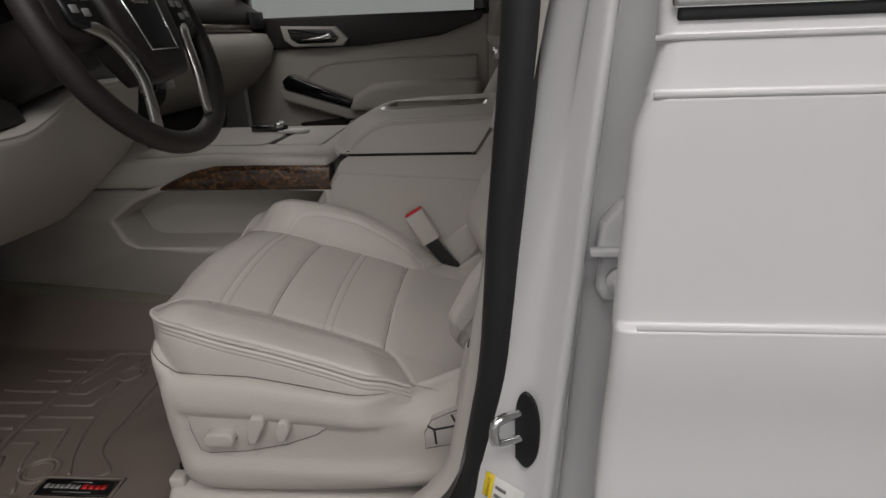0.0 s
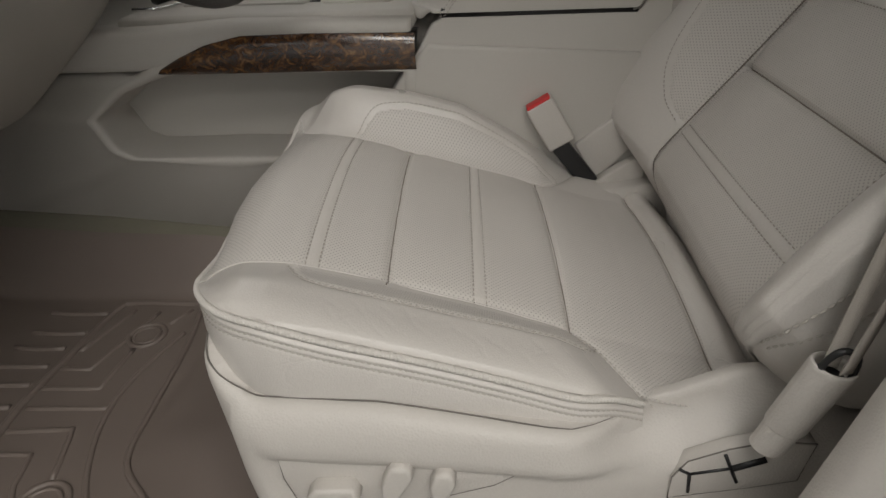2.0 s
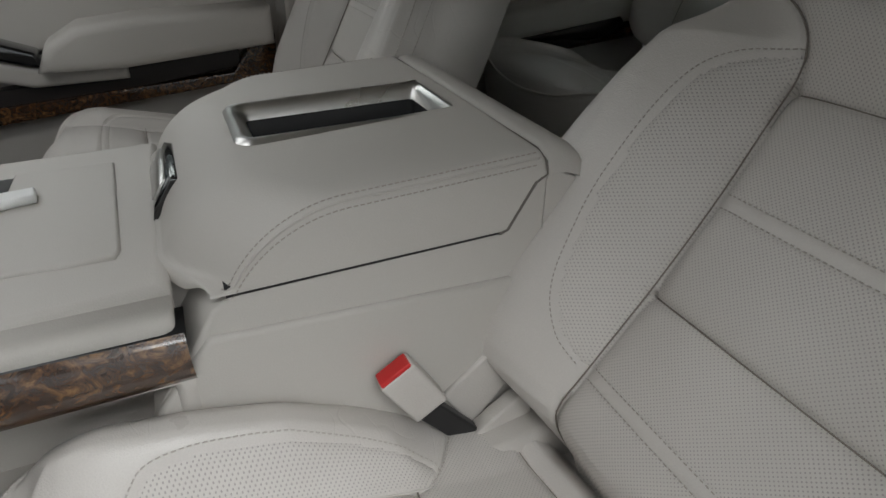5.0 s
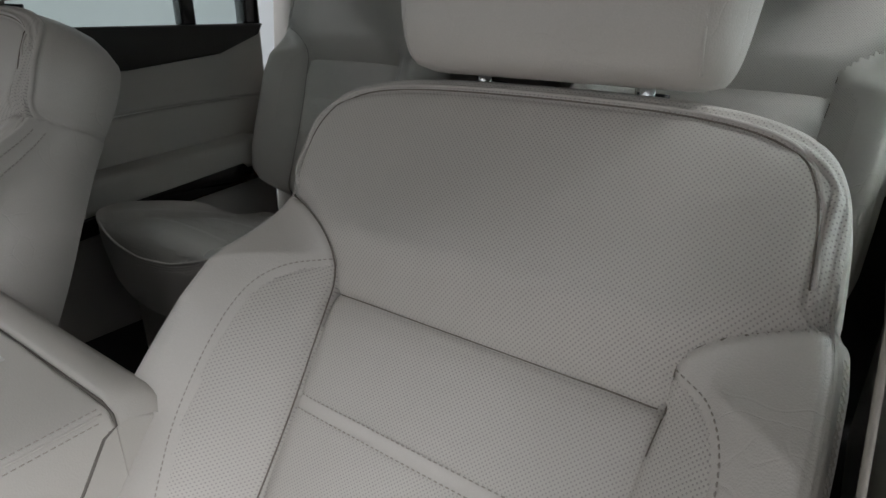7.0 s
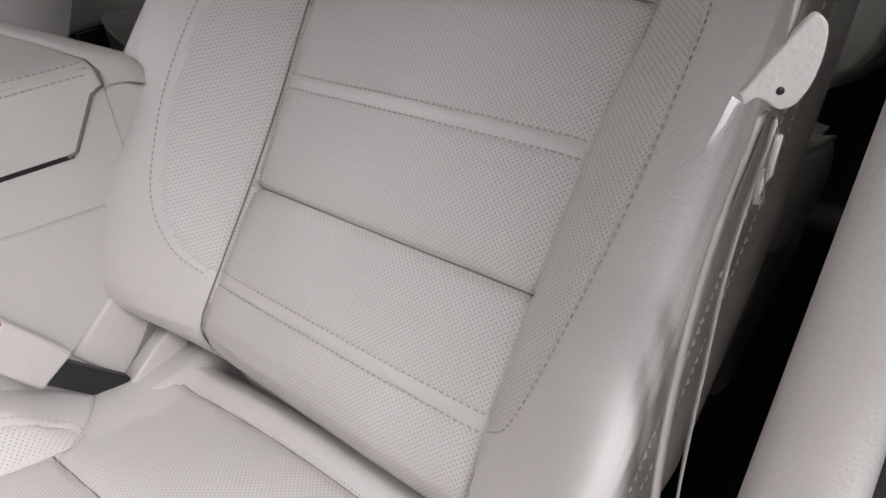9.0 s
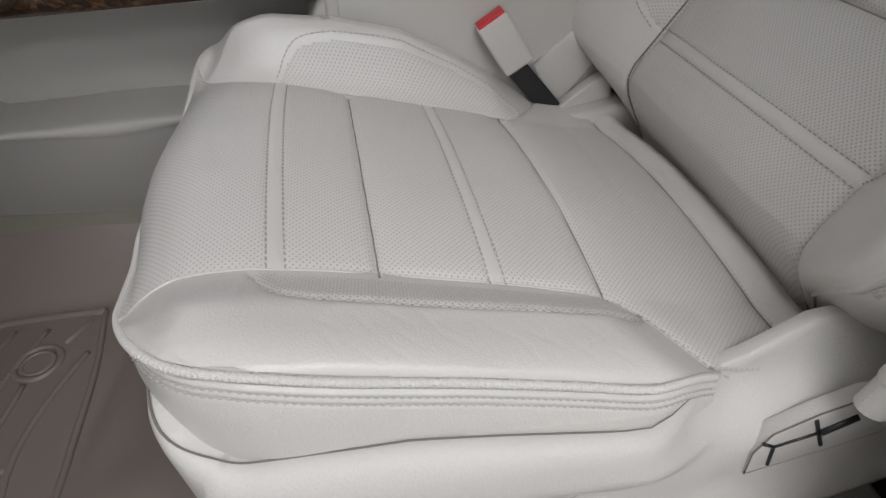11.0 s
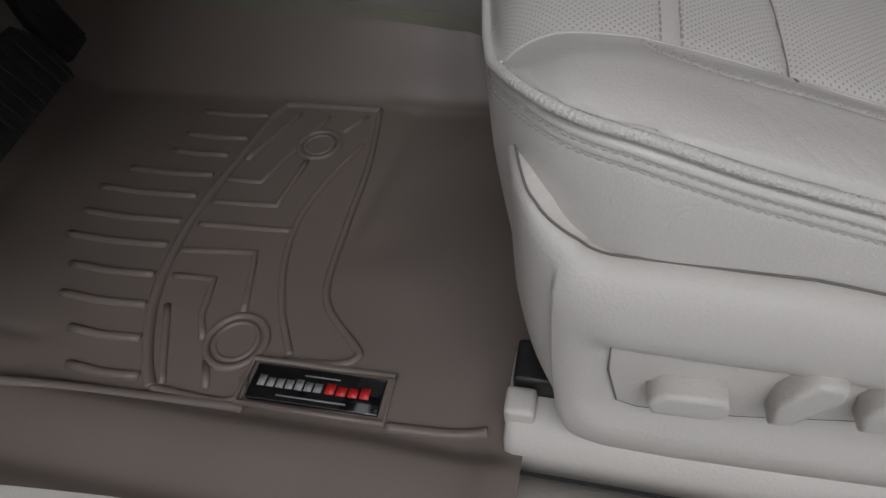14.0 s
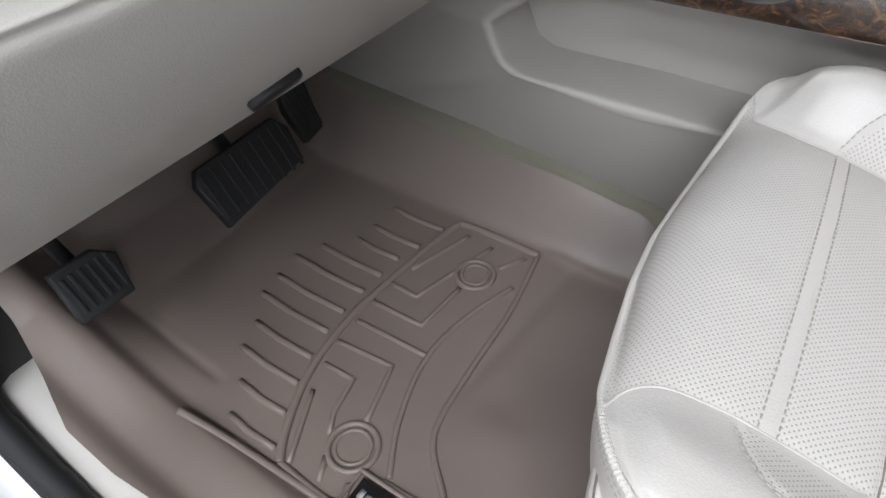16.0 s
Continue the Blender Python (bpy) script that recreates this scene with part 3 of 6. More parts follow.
def seat_back(seat, yc, frame_m, fine=True):
    """Backrest: insert panels, winged bolsters with a perforated crescent, upper panel, gussets and a rear shell."""
    step = 0.0027 if fine else 0.008
    seams = [smooth_poly([(-d, a) for d, a in B_SEAM], 70), smooth_poly(B_SEAM, 70)]
    inner_up = yc < 1.1
    cres = [smooth_poly([(-d, a) for d, a in (B_CRES_OUT if inner_up else B_CRES)], 60), smooth_poly(B_CRES if inner_up else B_CRES_OUT, 60)]
    bolsters = [s + [(0.30 * k, 0.484), (0.30 * k, -0.05), (0.15 * k, -0.05)] for s, k in zip(seams, (-1, 1))]
    rng = np.random.RandomState(9)
    waves = [(rng.uniform(0.02, 0.58), rng.uniform(-0.2, 0.2), rng.uniform(0.025, 0.06), rng.uniform(-0.002, 0.002)) for _ in range(16)]

    def wide_of(d, a):
        full = 0.033 * ease(-0.02, 0.06, a) * ease(0.46, 0.20, a)
        return table(a, B_WIDE) + np.where(d * (1 if yc < 1.1 else -1) > 0, full, 0.0)

    def surf(d, a):
        D = np.abs(d)
        W = wide_of(d, a)
        n = 0.010 + 0.004 * np.clip(1 - (d / 0.15) ** 2, 0, 1)
        up = ease(0.392, 0.46, a - 0.05 * ease(0.15, 0.25, D))
        n = n + 0.033 * up
        for seam, pol in zip(seams, bolsters):
            e = poly_dist(d, a, seam)
            inn = poly_in(d, a, pol)
            amp = table(a, [(-0.03, 0.0), (0.0, 0.02), (0.04, 0.052), (0.08, 0.066), (0.13, 0.073), (0.34, 0.073), (0.40, 0.066), (0.44, 0.056), (0.48, 0.046)])
            fuller = 1.14 if (seam is seams[1]) == inner_up else 1.0
            n = n + inn * (amp * fuller - 0.030 * up) * ease(-0.020, 0.098, e + 0.015 * ease(0.19, 0.25, D) * ease(0.40, 0.46, a))
            low = 1 - 0.35 * ease(0.40, 0.47, a)
            n = n - (0.0042 * gauss(e, 0.0030) + 0.0035 * gauss(e, 0.012)) * low
        for c in cres:
            n = n - 0.0019 * gauss(poly_dist(d, a, c), 0.0022)
        isin = ~(poly_in(d, a, bolsters[0]) | poly_in(d, a, bolsters[1]))
        for m in B_CROSS:
            n = n - (0.0048 * gauss(a - m, 0.0030) + 0.0040 * gauss(a - m, 0.015)) * isin * (D < 0.17)
        for m in B_ROWS:
            n = n - 0.0009 * gauss(a - m, 0.0022) * isin
        # rim: distance to the outline
        es = np.clip((W - D) / (0.016 + 0.014 * ease(0.47, 0.50, a)), 0, 1)
        et = np.clip((table(D, B_TOP) - a) / 0.045, 0, 1)
        fall = 0.014 * ease(0.47, 0.50, a) + 0.012 * (1 - ease(0.47, 0.50, a))
        n = n - fall * (1 - np.sqrt(np.clip(1 - (1 - np.minimum(es, et)) ** 2, 0, 1)))
        # piping line just inside the edge of the upper panel, tucks beside the lower edge
        eo = np.minimum(W - D, (table(D, B_TOP) - a) * 0.9)
        top = ease(0.480, 0.490, a)
        n = n + top * (0.0020 * gauss(eo - 0.012, 0.0024) - 0.0030 * gauss(eo - 0.0165, 0.0018) - 0.0022 * gauss(eo - 0.0070, 0.0018))
        n = n - (1 - top) * 0.0018 * gauss(W - D - 0.004, 0.0016) * ease(0.03, 0.06, a)
        n = n - table(a, [(-0.03, 0.10), (0.005, 0.060), (0.018, 0.034), (0.030, 0.014), (0.042, 0.004), (0.058, 0.0)])
        for ca, cdd, w, h in waves:
            n = n + h * np.exp(-((a - ca) ** 2 + (d - cdd) ** 2) / w**2)
        return n

    M = np.array(frame_m)

    def sway(a):
        return (0.007 if yc < 1.1 else -0.007) * ease(0.44, 0.53, a)

    def place(d, a, lift=0.0):
        return np.stack([d + sway(a), a, surf(d, a) + lift], -1) @ M[:3, :3].T + M[:3, 3]

    def normal(d, a, h=0.0015):
        n = np.cross(place(d, a + h) - place(d, a - h), place(d + h, a) - place(d - h, a))
        return n / np.linalg.norm(n, axis=-1, keepdims=True)

    nS, nT = int(0.50 / step), int(0.66 / step)
    s = np.linspace(-1, 1, nS + 1)
    s = np.sin(s * math.pi / 2) * 0.45 + s * 0.55
    t = np.linspace(0, 1, nT + 1)
    topl = table(np.abs(s) * 0.25, B_TOP)
    a = -0.03 + t[:, None] * (topl[None, :] + 0.03)
    wide = wide_of(s[None, :] + 0 * a, a)
    jc = int(np.argmin(np.abs(s + 0.155 / 0.25)))
    seam = table(a, [(p[1], p[0]) for p in B_SEAM[:9]] + [(0.47, 0.166), (0.64, 0.158)])
    knot = -s[jc]
    d = np.where(np.abs(s)[None, :] <= knot, s[None, :] / knot * seam, np.sign(s)[None, :] * (seam + (np.abs(s)[None, :] - knot) / (1 - knot) * (wide - seam)))
    P = place(d, a)
    cd, ca = (d[:-1, :-1] + d[1:, 1:]) / 2, (a[:-1, :-1] + a[1:, 1:]) / 2
    reg = np.full(cd.shape, "upper_panel", dtype=object)
    reg[ca < B_CROSS[1]] = "insert_panel.001"
    reg[ca < B_CROSS[0]] = "insert_panel"
    for m0, m1, nm in ((B_ROWS[0], B_ROWS[1], "insert_strip"), (B_ROWS[2], B_ROWS[3], "insert_strip.001")):
        reg[(ca > m0) & (ca < m1)] = nm
    for k, (bp, c, sm) in enumerate(zip(bolsters, cres, seams)):
        reg[poly_in(cd, ca, bp)] = "bolster" + (".001" if k else "")
        side_line = [p for p in sm if 0.10 < p[1] < 0.419]
        reg[poly_in(cd, ca, c + side_line)] = "bolster_panel" + (".001" if k else "")
    mats = {m: (M_PERF if m.startswith(("insert_panel", "bolster_panel", "upper")) else M_SMOOTH) for m in set(reg.ravel())}
    # gusset round the edge, and the rear shell
    Q = np.stack([d, a, surf(d, a)], -1)
    loop = np.concatenate([Q[:, -1], Q[-1, -2::-1], Q[-2::-1, 0]])
    tan = np.gradient(loop[:, :2], axis=0)
    out = np.stack([tan[:, 1], -tan[:, 0]], 1)
    out /= np.linalg.norm(out, axis=1, keepdims=True) + 1e-9
    for _ in range(4):
        out[1:-1] = (out[:-2] + out[1:-1] * 2 + out[2:]) / 4
    upper = [(0, 0), (0.0016, 0.001), (0.0024, 0.003), (0.0016, 0.0052), (-0.0008, 0.0066), (0.001, 0.009), (0.003, 0.018), (0.006, 0.034), (0.007, 0.050), (0.006, 0.066), (0.0, 0.082), (-0.010, 0.098)]
    lower = [(0, 0), (0.0024, 0.002), (0.0006, 0.0048), (0.0050, 0.012), (0.0026, 0.017), (0.0070, 0.025), (0.0048, 0.030), (0.0105, 0.042), (0.0130, 0.056), (0.0125, 0.070), (0.006, 0.085), (-0.006, 0.098)]
    low = 1 - ease(0.475, 0.490, loop[:, 1])
    low = low * ease(0.03, 0.12, loop[:, 1])
    G = np.zeros((len(loop), len(upper), 3))
    for j, (pu, pl) in enumerate(zip(upper, lower)):
        o, dn = pu[0] + (pl[0] - pu[0]) * low, pu[1] + (pl[1] - pu[1]) * low
        G[:, j, :2] = loop[:, :2] + out * o[:, None]
        G[:, j, 0] += sway(loop[:, 1])
        G[:, j, 2] = loop[:, 2] * (1 - dn / 0.098) + (-0.085) * dn / 0.098
        G[:, j, 2] = np.minimum(loop[:, 2] - dn * 0.8, G[:, j, 2])
    shell = bmesh.new()
    end = G[:, -1]
    n2 = len(end) // 2
    vs = []
    for i in range(0, n2 + 1, 5):
        p, q = end[i], end[len(end) - 1 - i]
        vs.append([shell.verts.new(tuple(p + (q - p) * k + np.array([0, 0, -0.02 * (1 - (2 * k - 1) ** 4)]))) for k in np.linspace(0, 1, 10)])
    for r0, r1 in zip(vs, vs[1:]):
        for j in range(9):
            shell.faces.new((r0[j], r0[j + 1], r1[j + 1], r1[j]))
    moved(shell, Matrix(frame_m))
    body = part("backrest", shell, M_SOFT, seat, "backrest shell")
    sheet_parts(P, reg, np.stack([a, d], 2), body, mats)
    gs = G @ M[:3, :3].T + M[:3, 3]
    rim = loop[:, :2] - out * 0.0135
    rim = rim[(loop[:, 1] > 0.494)]
    nr = normal(rim[:, 0], rim[:, 1])
    part("piping", bead(place(rim[:, 0], rim[:, 1]) + nr * 0.0004, 0.0014), M_SMOOTH, body)
    # from here the seam beads are dark, painting the shade of the grooves
    rim2 = loop[loop[:, 1] > 0.494, :2] - out[loop[:, 1] > 0.494] * 0.0165
    part("seam", bead(place(rim2[:, 0], rim2[:, 1]) + normal(rim2[:, 0], rim2[:, 1]) * 0.0002, 0.0008), M_SEAM_SHADE, body)
    part("gusset", grid_bm(gs), M_SMOOTH, body, "smooth leather gusset with an edge welt")
    for line in seams:
        w = np.array([p for p in line if abs(p[0]) < float(table(p[1], B_WIDE))])
        nn = normal(w[:, 0], w[:, 1])
        part("seam", bead(place(w[:, 0], w[:, 1]) + nn * 0.0004, 0.0009), M_SEAM_SHADE, body)
    for m, hw in zip(B_CROSS, (0.150, 0.160)):
        dd = np.linspace(-hw, hw, 60)
        nn = normal(dd, m + 0 * dd)
        part("seam", bead(place(dd, m + 0 * dd) + nn * 0.0004, 0.0009), M_SEAM_SHADE, body)
    if fine:
        for m in B_ROWS:
            dd = np.linspace(-0.147, 0.147, 130)
            nn = normal(dd, m + 0 * dd)
            part("stitching", dashes(place(dd, m + 0 * dd) + nn * 0.0006, nn, 0.0056, 0.0033, 0.0006), M_HOLE, body)
        for k in (-1, 1):
            line = B_CRES if (k > 0) == inner_up else B_CRES_OUT
            c2 = np.array(smooth_line([(p + 0.0042 * (0.2 + min(1.0, (p - 0.15) / 0.04)), q + 0.0045 * math.copysign(min(1.0, abs(q - 0.26) / 0.13) ** 3, q - 0.26)) for p, q in line], 160))
            nn = normal(c2[:, 0] * k, c2[:, 1])
            part("stitching", dashes(place(c2[:, 0] * k, c2[:, 1]) + nn * 0.0006, nn, 0.0056, 0.0035, 0.0006), M_HOLE, body)
        on = np.concatenate([out, 0 * out[:, :1]], 1) @ M[:3, :3].T
        half = len(gs) // 2
        for j in (3, 5):
            for run in (np.arange(0, half), np.arange(half, len(gs))):
                keep = run[(loop[run, 1] > 0.05) & (loop[run, 1] < 0.465)]
                part("stitching", dashes(gs[keep, j] + on[keep] * 0.0006, on[keep], 0.0062, 0.0045, 0.0008), M_STITCH, body)
    return body


def headrest(seat, m, wide=0.30, tall=0.19, thick=0.105):
    """A padded head restraint on two chrome posts; m: x across, y up, z to the front."""
    n1, n2 = 40, 48
    bm = bmesh.new()
    rows = []
    for i in range(n1 + 1):
        v = -1 + 2 * i / n1
        ring = []
        for j in range(n2):
            t = 2 * math.pi * j / n2
            c, sn = math.cos(t), math.sin(t)
            ex = 0.28
            x = wide / 2 * math.copysign(abs(c) ** ex, c)
            z = thick / 2 * math.copysign(abs(sn) ** 0.55, sn)
            k = (1 - abs(v) ** 7) ** 0.5
            x *= (0.90 + 0.10 * k) * (0.93 + 0.07 * v) if abs(v) < 1 else 0.86 * (0.93 + 0.07 * v)
            z *= (0.25 + 0.75 * k)
            z += 0.018 * (v + 1) * 0.5 - 0.010 * (x / (wide / 2)) ** 2
            ring.append(bm.verts.new((x, tall / 2 * v, z)))
        rows.append(ring)
    for a, b in zip(rows, rows[1:]):
        for j in range(n2):
            bm.faces.new((a[j], a[(j + 1) % n2], b[(j + 1) % n2], b[j]))
    bm.faces.new(rows[0][::-1])
    bm.faces.new(rows[-1])
    moved(bm, m)
    pad = part("headrest", bm, M_SMOOTH, seat, "padded leather headrest")
    for sx in (-0.076, 0.076):
        p = [m @ Vector((sx, -tall / 2 - 0.065, -0.035)), m @ Vector((sx, -tall / 2 + 0.03, -0.012))]
        part("headrest_post", tube(p, 0.0062, 12), M_CHROME, pad, "chrome headrest post")
        g = moved(cyl(0.013, 0.010, 20), m @ pose(sx, -tall / 2 - 0.008, -0.036, 90, 0, 0))
        part("post_guide", g, M_BLACK, pad)
    for sx in (-0.098, 0.098):
        c = [m @ Vector((sx * 1.27, tall / 2 * v, thick / 2 * (0.985 * (1 - abs(v) ** 7) ** 0.5 + 0.02) * 0.86 + 0.018 * (v + 1) * 0.5 - 0.006)) for v in np.linspace(-0.9, 0.9, 24)]
        part("piping", tube(c, 0.0016, 6), M_SMOOTH, pad)
    return pad


def back_frame(yc, x, z, recline):
    """The plane of a backrest: x across (+y of the car), y up the back, z to the front."""
    rr = radians(recline)
    return Matrix(((0, math.sin(rr), -math.cos(rr), x), (1, 0, 0, yc), (0, math.cos(rr), math.sin(rr), z), (0, 0, 0, 1)))


SIDE_TOP = [(-0.44, 0.912), (-0.40, 0.908), (-0.38, 0.901), (-0.372, 0.895), (-0.360, 0.887), (-0.348, 0.8810), (-0.338, 0.8785), (-0.32, 0.8785), (-0.246, 0.8765), (-0.177, 0.867), (-0.124, 0.859), (-0.10, 0.856), (-0.07, 0.850), (-0.045, 0.849), (-0.02, 0.856), (0.0, 0.865), (0.03, 0.875), (0.06, 0.876), (0.09, 0.868), (0.13, 0.855)]
SIDE_LOW = [(-0.44, 0.80), (-0.40, 0.76), (-0.372, 0.737), (-0.35, 0.716), (-0.32, 0.707), (-0.28, 0.706), (-0.18, 0.711), (-0.06, 0.719), (0.04, 0.730), (0.09, 0.742), (0.13, 0.77)]
FACE = 0.256


def seat_side(seat, yc, side, switches=True):
    """The plastic side valance, which wraps round the cushion's front corner, with its switch panel."""
    # plan of the outer face, from the rear forwards and round the corner; out: distance from the seat's middle
    plan = smooth_line([(0.13, FACE - 0.004), (0.0, FACE), (-0.15, FACE), (-0.28, FACE), (-0.338, FACE - 0.0015), (-0.358, FACE - 0.007), (-0.374, FACE - 0.018), (-0.384, FACE - 0.036), (-0.392, FACE - 0.07), (-0.398, FACE - 0.11), (-0.400, FACE - 0.15)], 90)
    run = np.r_[0, np.cumsum(np.linalg.norm(np.diff(plan, axis=0), axis=1))]
    # along the front the height is read further forward than the place itself
    key = np.minimum(plan[:, 0], 0.13 - run + 0.0)
    zt = np.interp(key, [p[0] for p in SIDE_TOP], [p[1] for p in SIDE_TOP])
    zb = np.interp(key, [p[0] for p in SIDE_LOW], [p[1] for p in SIDE_LOW])
    d = np.gradient(plan, axis=0)
    nrm = np.stack([d[:, 1], -d[:, 0]], 1)
    nrm /= np.linalg.norm(nrm, axis=1, keepdims=True)
    nrm *= np.where(nrm[:, 1:] + nrm[:, :1] * -0.6 > 0, 1, -1)
    prof = [(-0.05, 0.0, -0.004), (-0.014, 0.0, 0.0), (-0.006, 0.0, -0.002), (-0.0015, 0.0, -0.008), (0.0, 0.0, -0.016)]
    prof += [(b, f, 0.0) for f, b in ((0.18, 0.003), (0.23, 0.003), (0.27, 0.001), (0.31, -0.004), (0.36, -0.005), (0.5, -0.005), (0.62, -0.005), (0.68, -0.003), (0.73, 0.002), (0.79, 0.004))]
    prof += [(0.001, 1.0, 0.022), (-0.001, 1.0, 0.012), (-0.007, 1.0, 0.004), (-0.014, 1.0, 0.0), (-0.05, 1.0, 0.002)]
    P = np.zeros((len(plan), len(prof), 3))
    for i, (p, nn) in enumerate(zip(plan, nrm)):
        for j, (o, f, dz) in enumerate(prof):
            z = zt[i] + (zb[i] - zt[i]) * f + dz
            if j < 5:
                o = o * (1 - 0.6 * float(ease(-0.345, -0.38, p[0])) - 0.7 * float(ease(-0.10, -0.05, p[0])))
            shelf = 0.006 * ease(0.878, 0.855, z) * (p[0] > -0.36)
            o2 = o * (1 if j < 5 or f == 1.0 else 1 - ease(-0.10, 0.0, p[0]) - ease(-0.325, -0.345, p[0])) + shelf
            tuck = table(z, [(0.70, 0.036), (0.74, 0.020), (0.80, 0.007), (0.90, 0.0)]) * ease(-0.33, -0.384, p[0])
            lean = (0.036 * (1 - ease(0.0, 0.40, f)) + 0.016) * ease(-0.11, -0.03, p[0]) * (1 - 0.8 * ease(0.6, 1.0, f))
            P[i, j] = (p[0] + nn[0] * o2 + tuck, yc + side * (p[1] + nn[1] * o2 - lean), z)
    val = part("side_valance", grid_bm(P), M_PLASTIC, seat, "beige grained plastic seat valance")
    edge = [tuple(P[i, 1] + np.array([nrm[i, 0] * 0.0015, side * nrm[i, 1] * 0.0015, 0.0010])) for i in range(len(plan)) if -0.390 < plan[i, 0] < -0.05]
    part("valance_gap", tube(edge, [0.0007 - 0.0005 * float(ease(-0.16, -0.05, p[0])) for p in edge], 6), M_GAP, val)
    if switches:
        ys = yc + side * (FACE + 0.0022)
        pan = [(-0.328, 0.842), (-0.326, 0.805), (-0.318, 0.775), (-0.306, 0.771), (-0.255, 0.776), (-0.20, 0.789), (-0.16, 0.805), (-0.134, 0.825), (-0.16, 0.8275), (-0.25, 0.836)]
        part("switch_panel", prism(pan, "y", ys - side * 0.012, ys + side * 0.0004, 0.001, 2), M_PLASTIC, val, "inset beige switch panel")
        part("panel_gap", tube([(p[0], ys - side * 0.0004, p[1]) for p in pan], 0.0009, 6, closed=True), M_GAP, val)
        for nm, o in (("slide_switch", [(-0.303, 0.778), (-0.270, 0.780), (-0.265, 0.788), (-0.269, 0.799), (-0.299, 0.798), (-0.307, 0.788)]), ("recline_switch", [(-0.247, 0.784), (-0.236, 0.786), (-0.222, 0.814), (-0.224, 0.825), (-0.238, 0.825), (-0.247, 0.804)]), ("lumbar_switch", [(-0.208, 0.790), (-0.197, 0.791), (-0.190, 0.808), (-0.194, 0.820), (-0.204, 0.819), (-0.210, 0.804)])):
            part(nm, prism([(a + 0.001, b + 0.011) for a, b in o], "y", ys - side * 0.002, ys + side * 0.014, 0.0035, 3), M_PLASTIC, val)
        ys = yc + side * (FACE - 0.0085)
        cap = [(-0.024, 0.782), (-0.024, 0.806), (-0.015, 0.824), (0.012, 0.838), (0.042, 0.848), (0.072, 0.846), (0.068, 0.806), (0.03, 0.795)]
        part("hinge_cap", prism(cap, "y", ys - side * 0.012, ys + side * 0.0006, 0.001, 2), M_PLASTIC, val, "inset cap with fork-shaped cut-outs")
        part("panel_gap", tube([(p[0], ys - side * 0.0002, p[1]) for p in cap], 0.0007, 6, closed=True), M_GAP, val)
        for p, q, r in (((-0.020, 0.816), (-0.012, 0.811), 0.0015), ((-0.010, 0.790), (-0.012, 0.811), 0.0015), ((-0.012, 0.811), (0.026, 0.821), 0.0015), ((0.010, 0.834), (0.024, 0.803), 0.0015), ((0.018, 0.819), (0.040, 0.830), 0.0032)):
            part("cutout", tube([(p[0], ys + side * 0.0006, p[1]), (q[0], ys + side * 0.0006, q[1])], r, 6), M_BLACK, val)
    return val


def front_seat(yc, label, side, group, shift=None, recline=36.9):
    seat = thing("front_seat", label, "car seat", group)
    seat_cushion(seat, yc, True, side)
    fm = back_frame(yc, 0.02, 0.86, recline)
    seat_back(seat, yc, fm)
    headrest(seat, fm @ pose(-0.008 * side, 0.705, 0.090, 28, 0, 0), 0.322)
    seat_side(seat, yc, -side)
    inner = prism([(-0.36, 0.74), (0.08, 0.74), (0.10, 0.86), (-0.05, 0.84), (-0.36, 0.86)], "y", yc + side * 0.17, yc + side * 0.232, 0.012, 2)
    part("inner_valance", inner, M_PLASTIC, seat)
    for dy in (-0.20, 0.20):
        part("seat_rail", box(-0.37, 0.14, yc + dy - 0.022, yc + dy + 0.022, 0.665, 0.705, 0.004), M_BLACK, seat)
    for o in seat.children_recursive if shift else ():
        o.data.transform(pose(*shift))
    return seat


driver = front_seat(0.732, "beige perforated leather front seat with power switches", 1, "front seats")
passenger = front_seat(1.631, "beige perforated leather front seat beside the passenger door", -1, "front seats", (-0.035, 0, 0.024), 29.6)


def rear_seat(yc, label):
    seat = thing("rear_seat", label, "car seat", "second row seats")
    cov = seat_cushion(seat, yc, False, 1, 0.15)
    for o in (cov, *cov.children):
        o.data.transform(pose(0.855, 0, 0.065))
    fm = back_frame(yc, 0.935, 0.93, 20)
    seat_back(seat, yc, fm, fine=False)
    headrest(seat, fm @ pose(0, 0.755, 0.0, -8, 0, 0))
    part("seat_base", box(0.50, 1.0, yc - 0.22, yc + 0.22, 0.62, 0.86, 0.03), M_PLASTIC, seat)
    return seat


rear_seat(1.63, "shaded beige leather second-row seat beside the rear door")
rear_seat(0.72, "shaded beige leather second-row seat behind the driver's seat")


# ---- centre console ----
con = thing("center_console", "beige centre console with burl wood trim and padded armrest", "car console")
YC = 1.157
side_prof = [(-1.12, 0.66), (0.10, 0.66), (0.10, 0.96), (0.085, 1.03), (0.05, 1.058), (-0.235, 1.056), (-0.262, 1.05), (-0.48, 1.052), (-0.58, 1.035), (-0.70, 1.03), (-0.85, 1.09), (-1.0, 1.16), (-1.12, 1.2)]
body_c = prism(side_prof, "y", 1.043, 2 * YC - 1.018, 0.02, 3)
console_body = part("console_body", body_c, M_SOFT, con)
# side skin with the map pocket cut out
pocket = [(-0.72, 0.936), (-0.700, 0.892), (-0.675, 0.880), (-0.60, 0.879), (-0.30, 0.879), (-0.28, 0.90), (-0.275, 0.997), (-0.60, 0.997), (-0.665, 0.975)]


